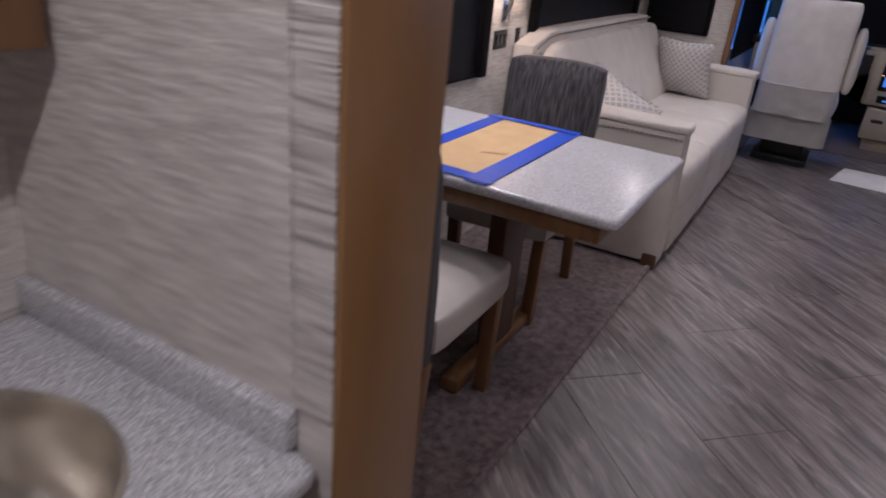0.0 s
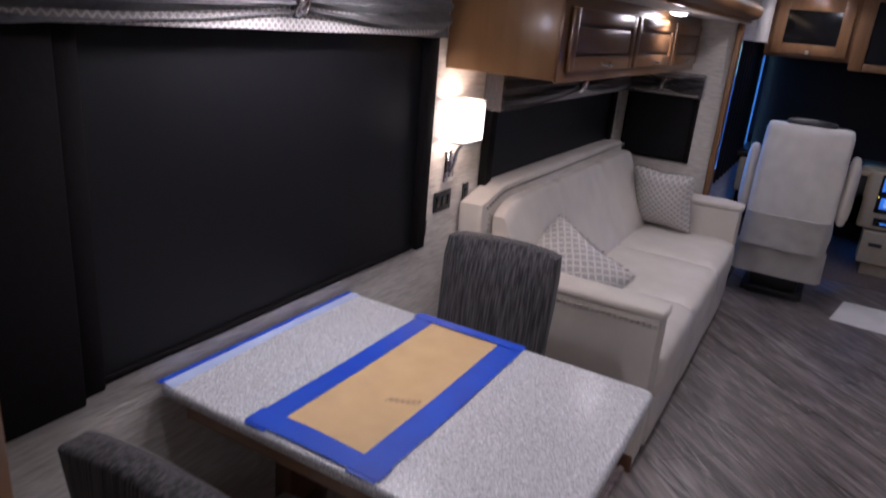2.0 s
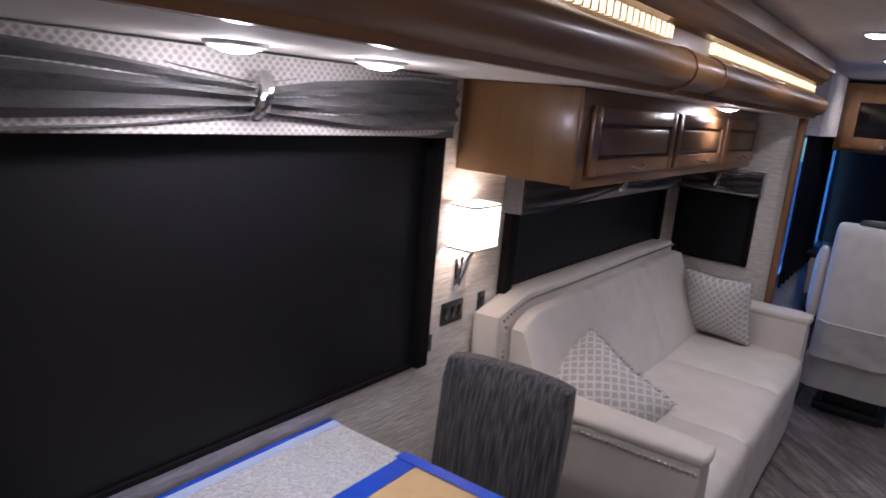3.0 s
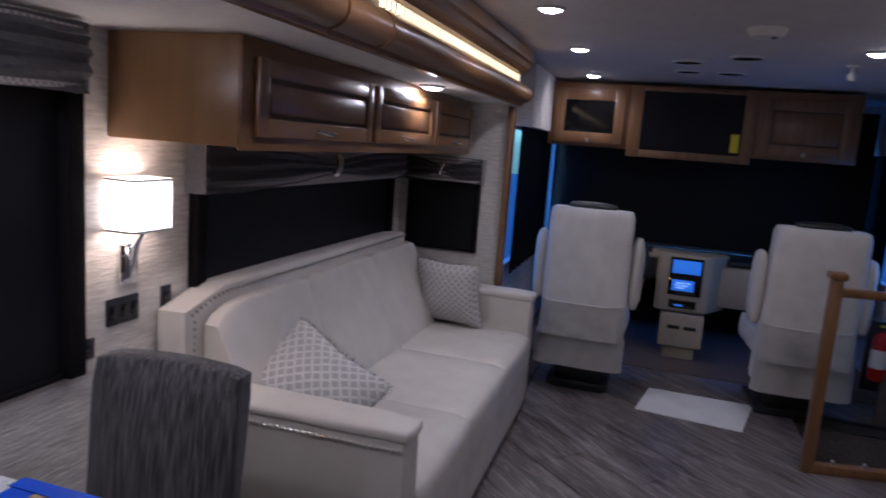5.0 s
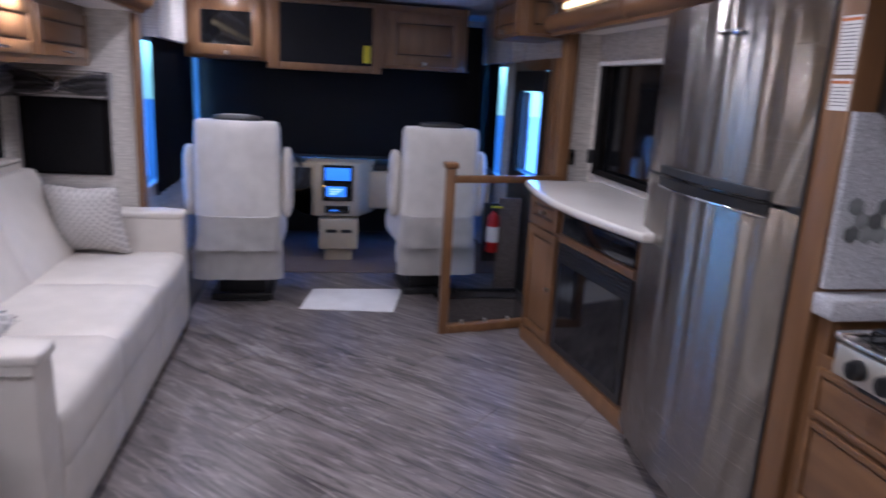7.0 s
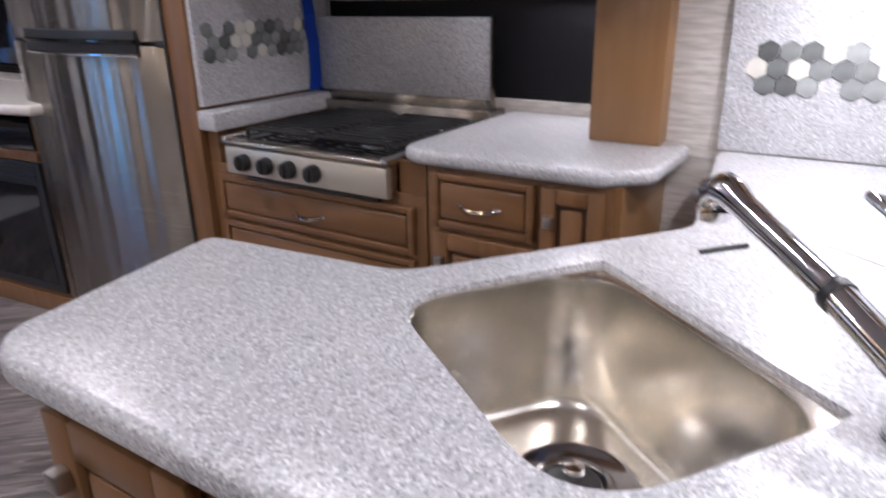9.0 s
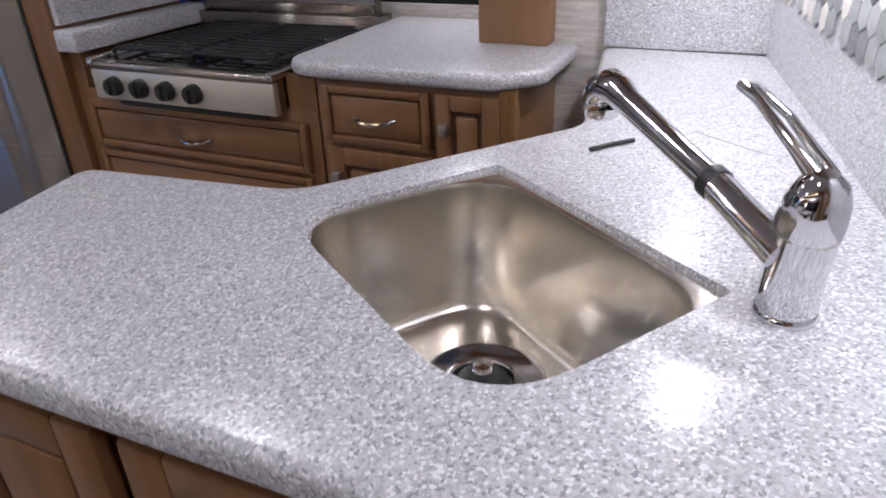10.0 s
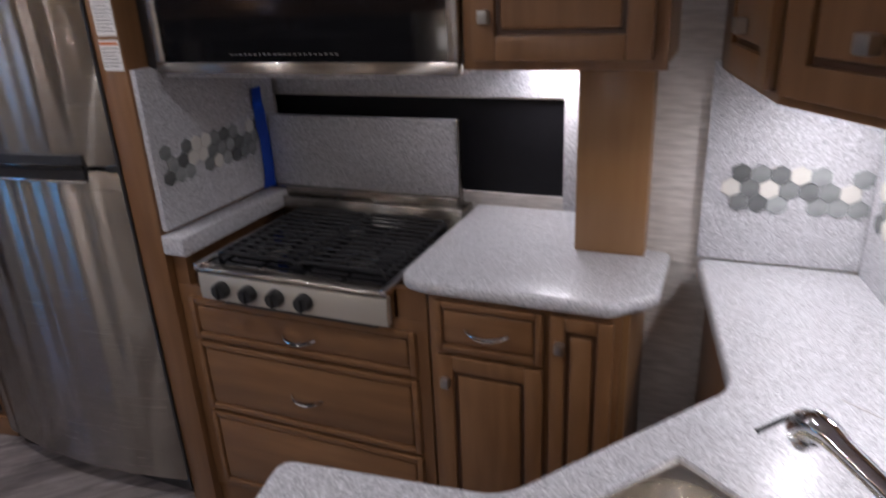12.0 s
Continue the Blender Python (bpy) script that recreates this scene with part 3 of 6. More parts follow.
valance("x", 3.43, 5.24, 1.245, 1.412, LW, 0.075, "gathered charcoal valance over the sofa window")
valance("y", -0.90, -0.44, 1.240, 1.385, SL1, 0.075, "short gathered charcoal valance on the slide-out end")


# ---- cabinetry ----
def panel_front(root, u, z, axis, at, s, name="door", label="", knob=None, bar=None, wood=None, glass=None, rim=0.045):
    """A raised-panel door or drawer front. u=(u0,u1) along axis, z=(z0,z1), standing at 'at' and facing s along the other axis."""
    wood = wood or WOOD
    (u0, u1), (z0, z1) = u, z

    def slab(a0, a1, d0, d1, w0, w1, bev=0.0, seg=2):
        lo, hi = sorted((at + s * d0, at + s * d1))
        return B(lo, hi, a0, a1, w0, w1, bev, seg) if axis == "y" else B(a0, a1, lo, hi, w0, w1, bev, seg)

    rim = min(rim, (u1 - u0) * 0.3, (z1 - z0) * 0.3)
    bm = slab(u0 + rim * 0.6, u1 - rim * 0.6, 0.001, 0.010, z0 + rim * 0.6, z1 - rim * 0.6)
    d = part(name, bm, GLAZE, root, label)
    for nm, q in (("stile", (u0, u0 + rim, z0, z1)), ("stile", (u1 - rim, u1, z0, z1)), ("rail", (u0 + rim, u1 - rim, z0, z0 + rim)), ("rail", (u0 + rim, u1 - rim, z1 - rim, z1))):
        part(nm, slab(q[0], q[1], 0.001, 0.020, q[2], q[3], 0.004), wood, d)
    inset = rim + (0.010 if rim > 0.03 else 0.003)
    if glass is None:
        part("panel", slab(u0 + inset, u1 - inset, 0.004, 0.017, z0 + inset, z1 - inset, 0.009, 2), wood, d)
    else:
        part("panel", slab(u0 + rim * 0.9, u1 - rim * 0.9, 0.010, 0.013, z0 + rim * 0.9, z1 - rim * 0.9), glass, d, "dark glass pane")
    if knob:
        ku, kz = knob
        part("knob", slab(ku - 0.011, ku + 0.011, 0.020, 0.040, kz - 0.013, kz + 0.013, 0.003), NICKEL, d, "square nickel knob")
    if bar:
        bu, bz, ln = bar
        pts = []
        for k in range(13):
            t = k / 12
            off = at + s * (0.020 + 0.026 * math.sin(math.pi * t) ** 0.6)
            uu, zz = bu + (t - 0.5) * ln, bz - 0.006 * math.sin(math.pi * t)
            pts.append((off, uu, zz) if axis == "y" else (uu, off, zz))
        part("handle", T(pts, [0.0042 + 0.0016 * math.sin(math.pi * k / 12) for k in range(13)], 8), CHROME, d, "bowed bright metal pull")
    return d


# wall cabinet over the sofa
root = thing("wall_cabinet", (-0.72, 4.24, 1.405), "long glazed maple wall cabinet with three raised-panel doors over the sofa", "cabinet")
part("body", B(LW + 0.001, -0.53, 3.10, 5.33, 1.415, SLIDE_CEIL - 0.001, 0.003), WOOD_PALE, root)
part("face_frame", B(-0.53, -0.518, 3.098, 5.332, 1.408, SLIDE_CEIL - 0.002, 0.003), WOOD_Y, root)
for y0, y1 in ((3.15, 3.90), (3.93, 4.62), (4.65, 5.29)):
    panel_front(root, (y0, y1), (1.445, 1.652), "y", -0.518, 1, "cabinet_door", bar=((y0 + y1) / 2, 1.470, 0.11), wood=WOOD_Y, rim=0.05)

# rolled wooden fascia along the slide-outs
def fascia(x, s, y0, y1, z0, z1, joints, strips, label):
    root = thing("wooden_fascia", (x, (y0 + y1) / 2, z0), label, "crown moulding", "rolled fascias")
    zc, rz, rx = z0 + 0.056, 0.050, 0.056
    prof = [(0.0, z0), (0.072, z0), (0.074, z0 - 0.010), (0.100, z0 - 0.010), (0.104, z0 + 0.005)]
    prof += [(0.095 + rx * math.sin(q), zc - rz * math.cos(q)) for q in [math.pi * k / 14 for k in range(1, 14)]]
    prof += [(0.078, z0 + 0.108), (0.074, z0 + 0.160), (0.100, z0 + 0.166), (0.106, z0 + 0.180), (0.126, z0 + 0.192), (0.134, z0 + 0.215), (0.150, z0 + 0.225), (0.152, z1), (0.0, z1)]
    bm = bmesh.new()
    a = [bm.verts.new((x + s * d, y0, z)) for d, z in prof]
    b = [bm.verts.new((x + s * d, y1, z)) for d, z in prof]
    for i in range(len(prof)):
        j = (i + 1) % len(prof)
        bm.faces.new((a[i], a[j], b[j], b[i]))
    bm.faces.new(a)
    bm.faces.new(b[::-1])
    bmesh.ops.recalc_face_normals(bm, faces=bm.faces[:])
    part("moulding", bm, WOOD_Y, root)
    for y in joints:
        bm = bmesh.new()
        arc = [(x + s * 0.100, z0 - 0.013)] + [(x + s * (0.095 + (rx + 0.004) * math.sin(q)), zc - (rz + 0.004) * math.cos(q)) for q in [math.pi * k / 14 for k in range(1, 15)]]
        for (px, pz), (qx, qz) in zip(arc, arc[1:]):
            bm.faces.new([bm.verts.new(c) for c in ((px, y - 0.011, pz), (px, y + 0.011, pz), (qx, y + 0.011, qz), (qx, y - 0.011, qz))])
        bmesh.ops.remove_doubles(bm, verts=bm.verts[:], dist=1e-5)
        bmesh.ops.recalc_face_normals(bm, faces=bm.faces[:])
        bmesh.ops.solidify(bm, geom=bm.faces[:], thickness=0.005)
        part("joint_band", bm, WOOD_Y, root, "raised joint band")
    for u0, u1 in strips:
        part("led_strip", B(*sorted((x + s * 0.077, x + s * 0.088)), u0, u1, z0 + 0.124, z0 + 0.154), LED_GLOW, root, "lit warm LED strip", smooth=False)
        n = int((u1 - u0) / 0.036)
        rib = done(B(*sorted((x + s * 0.0765, x + s * 0.0895)), -0.0055, 0.0055, z0 + 0.122, z0 + 0.1575), "led_louvre", PLASTIC, False)
        for k in range(n):
            ob = new("led_louvre", rib)
            ob.parent = root
            ob.matrix_parent_inverse = Matrix.Translation(-Vector(root.location))
            ob.location = (0, u0 + (k + 0.5) * (u1 - u0) / n, 0)
    return root


fascia(-0.36, 1, 0.965, SL1 + 0.03, SLIDE_CEIL + 0.004, CEIL - 0.005, (3.06, 3.34), ((1.5, 3.02), (3.40, 5.36)), "rolled maple fascia with LED strips above the dinette and sofa")
fascia(2.05, -1, 1.62, 5.34, RIGHT_CEIL - 0.012, CEIL - 0.005, (3.2, 4.3), ((3.3, 5.2),), "rolled maple fascia with an LED strip above the kitchen")


# ---- sconce, outlets ----
root = thing("wall_sconce", (LW, 3.17, 1.0), "lit wall sconce with a square linen shade and chrome arm", "wall lamp")
bm = bmesh.new()
pts = rounded([(-0.93, 3.068), (-0.825, 3.068), (-0.825, 3.235), (-0.93, 3.235)], 0.02, 4)
prism(pts, 1.164, 1.30, bm=bm)
bmesh.ops.delete(bm, geom=[f for f in bm.faces if abs(f.normal.z) > 0.9], context="FACES")
bmesh.ops.solidify(bm, geom=bm.faces[:], thickness=0.003)
shade_ob = part("shade", bm, LAMP_GLOW, root, "glowing white linen shade")
for z in (1.158, 1.300):
    bm = prism(pts, z, z + 0.006)
    bmesh.ops.delete(bm, geom=[f for f in bm.faces if abs(f.normal.z) > 0.9], context="FACES")
    bmesh.ops.solidify(bm, geom=bm.faces[:], thickness=-0.003)
    part("rim", bm, NICKEL, shade_ob, "thin metal rim")
part("backplate", B(LW + 0.001, LW + 0.014, 3.135, 3.205, 0.99, 1.11, 0.004), CHROME, root)
part("arm", T([(LW + 0.012, 3.17, 1.01), (-0.915, 3.17, 1.06), (-0.905, 3.17, 1.11), (-0.88, 3.17, 1.15), (-0.875, 3.17, 1.20)], [0.006, 0.011, 0.011, 0.008, 0.006], 10), CHROME, root, "chrome arm")
bulb = bpy.data.lights.new("sconce_bulb", "POINT")
bulb.energy, bulb.color, bulb.shadow_soft_size = 4.0, (1.0, 0.86, 0.68), 0.03
tagged(new("sconce_bulb", bulb), kind="structure").location = (-0.875, 3.15, 1.225)


def outlet(y0, y1, z0, z1, sockets, label):
    root = thing("wall_outlet", (LW, (y0 + y1) / 2, (z0 + z1) / 2), label, "outlet", "wall outlets")
    part("plate", B(LW + 0.0005, LW + 0.008, y0, y1, z0, z1, 0.003), BLACK, root)
    for k in range(sockets):
        c = y0 + (k + 0.5) * (y1 - y0) / sockets
        part("socket", B(LW + 0.007, LW + 0.011, c - 0.012, c + 0.012, z0 + 0.02, z1 - 0.02, 0.003), GLOSS_BLACK, root)
    return root


outlet(3.09, 3.215, 0.875, 0.955, 3, "black triple outlet plate below the sconce")
outlet(3.315, 3.36, 0.875, 0.955, 1, "narrow black switch plate beside the sofa window")
outlet(2.99, 3.045, 0.80, 0.86, 1, "small black socket beside the dinette window")


# ---- dinette ----
root = thing("dining_table", (-0.44, 2.2, 0.0), "dinette table with a speckled granite top on a wooden trestle", "table")
top = prism(rounded([(-0.925, 1.838), (0.066, 1.838), (0.066, 2.576), (-0.925, 2.576)], 0.035, 5), 0.690, 0.722, 0.013, 4)
part("tabletop", top, GRANITE, root, "speckled grey granite top with a rounded edge")
part("apron", B(-0.86, 0.0, 1.868, 1.886, 0.636, 0.690, 0.003), WOOD, root)
part("apron", B(-0.86, 0.0, 2.528, 2.546, 0.636, 0.690, 0.003), WOOD, root)
part("apron", B(0.001, 0.018, 1.868, 2.546, 0.636, 0.690, 0.003), WOOD, root)
part("slide_rail", B(-0.80, 0.0, 1.99, 2.05, 0.645, 0.690, 0.004), WOOD_DARK, root)
part("slide_rail", B(-0.80, 0.0, 2.36, 2.42, 0.645, 0.690, 0.004), WOOD_DARK, root)
for x in (-0.76, -0.36):
    part("leg", B(x - 0.03, x + 0.03, 2.09, 2.25, 0.06, 0.650, 0.005), WOOD_DARK, root, "flat trestle post")
    part("foot", B(x - 0.032, x + 0.032, 1.86, 2.48, 0.012, 0.062, 0.010), WOOD, root, "long wooden foot")
part("stretcher", B(-0.73, -0.39, 2.15, 2.19, 0.22, 0.29, 0.005), WOOD_DARK, root)

root = thing("card_insert", (-0.48, 2.22, 0.7225), "tan card sheet with a pencilled mark taped onto the table", "board")
part("sheet", B(-0.600, -0.360, 1.90, 2.55, 0.7225, 0.7245), BOARD, root)
for k in range(6):
    u = -0.455 + 0.012 * k
    part("pencil_stroke", T([(u, 2.10 + 0.006 * k, 0.7249), (u + 0.007, 2.125 + 0.006 * k, 0.7249), (u + 0.010, 2.105 + 0.006 * k, 0.7249)], 0.0008, 5), INK, root)


def tape(pts, label, material=TAPE):
    """A strip of tape draped over points (x, y, z) along a path, with its width given by pairs."""
    bm = bmesh.new()
    rows = [(bm.verts.new(a), bm.verts.new(b)) for a, b in pts]
    for (a, b), (c, d) in zip(rows, rows[1:]):
        bm.faces.new((a, b, d, c))
    bmesh.ops.recalc_face_normals(bm, faces=bm.faces[:])
    bmesh.ops.solidify(bm, geom=bm.faces[:], thickness=0.0012)
    return solo("painters_tape", bm, material, label, "tape", "strips of blue tape", smooth=False)


ZT = 0.7262
for x0, x1 in ((-0.648, -0.590), (-0.372, -0.302)):
    tape([((x0, 1.843, 0.7242), (x1, 1.843, 0.7242)), ((x0, 1.852, ZT), (x1, 1.852, ZT)), ((x0 + 0.004, 2.2, ZT + 0.0004), (x1 + 0.004, 2.2, ZT + 0.0004)), ((x0, 2.572, ZT), (x1, 2.572, ZT)), ((x0, 2.5785, 0.70), (x1, 2.5785, 0.70))], "strip of blue painter's tape along the card edge")
tape([((-0.652, 1.850, ZT + 0.0016), (-0.652, 1.908, ZT + 0.0016)), ((-0.5, 1.852, ZT + 0.0016), (-0.5, 1.912, ZT + 0.0016)), ((-0.296, 1.850, ZT + 0.0016), (-0.296, 1.900, ZT + 0.0016))], "strip of blue painter's tape across the card's end")
tape([((-0.655, 2.535, ZT + 0.0016), (-0.655, 2.573, ZT + 0.0016)), ((-0.30, 2.535, ZT + 0.0016), (-0.30, 2.573, ZT + 0.0016))], "strip of blue painter's tape across the card's end")
tape([((-0.927, 1.84, 0.724), (-0.912, 1.84, 0.724)), ((-0.927, 2.2, 0.7245), (-0.912, 2.2, 0.7245)), ((-0.927, 2.572, 0.724), (-0.912, 2.572, 0.724))], "creased blue tape along the back edge of the table")
# added strip: the gleam of daylight under the shade, put into its colour
tape([((-0.9115, 1.845, 0.7235), (-0.876, 1.845, 0.7235)), ((-0.9115, 2.2, 0.7238), (-0.884, 2.2, 0.7238)), ((-0.9115, 2.57, 0.7235), (-0.880, 2.57, 0.7235))], "pale blue strip painted as the daylight gleam on the tape along the table's back edge", TAPE_GLEAM)


def chair():
    """A parsons dining chair with a striped back, at the origin, facing +y."""
    root = thing("dining_chair", (0, 0, 0), "dining chair with a charcoal striped fabric back and ivory seat", "chair", "dinette chairs")
    seat = puffed(-0.205, 0.205, -0.22, 0.235, 0.355, 0.475, 0.028, 0.022, 7, (0.2, 0.2, 1))
    s = part("seat", seat, LEATHER, root, "ivory leather seat")
    sq = [(-0.196, -0.215), (0.196, -0.215), (0.196, 0.231), (-0.196, 0.231)]
    ring = rounded(sq, 0.03, 4)
    part("piping", T([(x, y, 0.452) for x, y in ring + ring[:1]], 0.0035, 6), LEATHER, s, "stitched piping")
    bm = puffed(-0.188, 0.188, -0.275, -0.195, 0.30, 0.905, 0.022, 0.012, 8, (0.2, 1, 0.3))
    for v in bm.verts:
        k = max(0.0, v.co.z - 0.42) / 0.49
        v.co.y -= 0.045 * k * k
        v.co.x *= 1 + 0.05 * k
        v.co.z += 0.012 * (1 - (v.co.x / 0.21) ** 2) * k
    part("backrest", bm, STRIPE, root, "charcoal striped fabric back")
    for x in (-0.17, 0.17):
        bm = B(x - 0.021, x + 0.021, 0.175, 0.217, 0.012, 0.375, 0.003)
        for v in bm.verts:
            if v.co.z < 0.1:
                v.co.x += 0.006 * (1 if x < 0 else -1)
        part("leg", bm, WOOD, root, "tapered maple leg")
        bm = B(x - 0.02, x + 0.02, -0.245, -0.205, 0.012, 0.34, 0.003)
        for v in bm.verts:
            if v.co.z < 0.1:
                v.co.y -= 0.05
        part("leg", bm, WOOD, root, "tapered maple leg")
    return root


c1 = chair()
c1.matrix_basis = pose(-0.445, 1.745, 0, 0, 0, 1)
c2 = copy_thing(c1, pose(-0.517, 2.60, 0, 0, 0, 184))

# ---- sofa ----
root = thing("sofa", (-0.48, 4.28, 0.0), "three-seat ivory leather sofa with nailhead-trimmed arms and back", "sofa")
SY0, SY1 = 3.235, 5.325
nail_bm = bmesh.new()
bmesh.ops.create_icosphere(nail_bm, subdivisions=1, radius=0.0085)
NAIL = done(nail_bm, "nailhead", NICKEL)


def nailhead(parent, place, size):
    """One domed metal nail set into the leather."""
    ob = new("nailhead", NAIL)
    ob.parent = parent
    ob.matrix_basis = Matrix.Translation(place) @ Matrix.Diagonal((size, size * 0.7, size, 1))
    return ob


part("base", B(-0.86, -0.085, SY0 + 0.10, SY1 - 0.10, 0.03, 0.30, 0.012), LEATHER, root)
for y0, y1 in ((SY0, SY0 + 0.13), (SY1 - 0.13, SY1)):
    bm = puffed(-0.88, -0.062, y0, y1, 0.03, 0.672, 0.018, 0.006, 7)
    arm = part("arm", bm, LEATHER, root, "square padded arm")
    part("arm_cap", puffed(-0.882, -0.056, y0 - 0.001, y1 + 0.001, 0.634, 0.678, 0.014, 0.008, 6), LEATHER, arm, "padded arm top")
    face = y0 - 0.003 if y0 < 4 else y1 + 0.003
    side = -1 if y0 < 4 else 1
    for k in range(38):
        nailhead(arm, (-0.865 + k * 0.0213, face, 0.615), 1.0)
    for k in range(26):
        nailhead(arm, (-0.80 + k * 0.0213, face, 0.052), 0.75)
    part("foot", B(-0.135, -0.068, min(y0, y1) + 0.004, max(y0, y1) - 0.05, 0.0, 0.075, 0.004), WOOD_DARK, root, "square wooden foot")


def cushion(x0, x1, y0, y1, z0, z1, bev, puff, cuts, axes):
    """A boxed cushion, round along its front and top, that meets its neighbours in a narrow seam."""
    e = bev - 0.006
    bm = puffed(x0, x1, y0 - e, y1 + e, z0, z1, bev, puff, cuts, axes)
    for v in bm.verts:
        v.co.y = max(y0, min(y1, v.co.y))
    return bm


cuts = [SY0 + 0.13, 3.955, 4.60, SY1 - 0.13]
for a, b in zip(cuts, cuts[1:]):
    c = part("seat_cushion", cushion(-0.70, -0.045, a + 0.001, b - 0.001, 0.245, 0.462, 0.05, 0.012, 9, (0.4, 0.05, 1)), LEATHER, root, "plump ivory seat cushion")
    part("front_flap", puffed(-0.088, -0.052, a + 0.004, b - 0.004, 0.05, 0.27, 0.012, 0.004, 4), LEATHER, c)
    bm = cushion(-0.815, -0.575, a + 0.0005, b - 0.0005, 0.44, 0.895, 0.035, 0.010, 9, (1, 0.05, 0.3))
    for v in bm.verts:
        v.co.x -= (v.co.z - 0.45) * 0.42 * max(0.0, (v.co.x + 0.815) / 0.24)
        v.co.z -= 0.05 * max(0.0, 1 - (v.co.y - SY0 - 0.13) / 0.16) ** 2 * max(0.0, (v.co.z - 0.6) / 0.3)
    part("back_cushion", bm, LEATHER, root, "ivory back cushion")


def end_drop(y):
    """How far the sofa back slopes down at its end by the dinette."""
    return 0.055 * max(0.0, 1 - (y - SY0 - 0.05) / 0.22) ** 1.6


bm = puffed(-0.915, -0.80, SY0 + 0.05, SY1 - 0.11, 0.06, 0.945, 0.02, 0.008, 8)
for v in bm.verts:
    v.co.x -= (v.co.z - 0.5) * 0.05 if v.co.z > 0.5 else 0
    v.co.z -= end_drop(v.co.y) * max(0.0, (v.co.z - 0.6) / 0.345)
frame_ob = part("back_frame", bm, LEATHER, root, "framed sofa back")
for k in range(84):
    y = SY0 + 0.07 + k * 0.0225
    nailhead(frame_ob, (-0.810, y, 0.928 - end_drop(y)), 0.8)
for k in range(14):
    nailhead(frame_ob, (-0.797, SY0 + 0.066, 0.862 - k * 0.0225), 0.8)


def pillow(m, label):
    bm = puffed(-0.215, 0.215, -0.035, 0.035, -0.215, 0.215, 0.03, 0.062, 12, (0, 1, 0))
    for v in bm.verts:
        r = max(abs(v.co.x), abs(v.co.z)) / 0.215
        pinch = 1 - 0.10 * (1 - (min(abs(v.co.x), abs(v.co.z)) / 0.215)) * r ** 3
        v.co.x *= pinch
        v.co.z *= pinch
        v.co.y *= 1.0 if r < 0.8 else 1 - (r - 0.8) * 3.2
        v.co.y += 0.006 * noise.noise(v.co * 8)
    root = thing("throw_pillow", (0, 0, 0), label, "pillow", "sofa pillows")
    p = part("cushion", bm, PILLOW, root)
    ring = rounded([(-0.21, -0.21), (0.21, -0.21), (0.21, 0.21), (-0.21, 0.21)], 0.02, 3)
    fr = bmesh.new()
    rng = random.Random(4)
    loop = ring + ring[:1]
    for (ax, az), (bx, bz) in zip(loop, loop[1:]):
        n = max(1, int(math.hypot(bx - ax, bz - az) / 0.010))
        for k in range(n):
            t = k / n
            x, z = ax + (bx - ax) * t, az + (bz - az) * t
            k2 = 1 - 0.085 * (1 - min(abs(x), abs(z)) / 0.21)
            x, z = x * k2, z * k2
            d = Vector((x, 0, z)).normalized() * 0.022
            y = rng.uniform(-0.008, 0.008)
            v = [fr.verts.new(q) for q in ((x - 0.004, y, z), (x + 0.004, y + 0.004, z + 0.004), (x + d.x, y + rng.uniform(-0.008, 0.008), z + d.z))]
            fr.faces.new(v)
    bmesh.ops.solidify(fr, geom=fr.faces[:], thickness=0.0012)
    part("fringe", fr, PILLOW, root, "short pale fringe", smooth=False)
    root.matrix_basis = m
    return root


pillow(pose(-0.50, 5.095, 0.650, 16, 0, -10) @ Matrix.Scale(0.88, 4), "square honeycomb-weave pillow leaning on the far sofa arm")
pillow(pose(-0.54, 3.535, 0.585, -42, 0, 14) @ pose(0, 0, 0, 0, 33, 0), "tilted honeycomb-weave pillow slumped by the sofa arm")

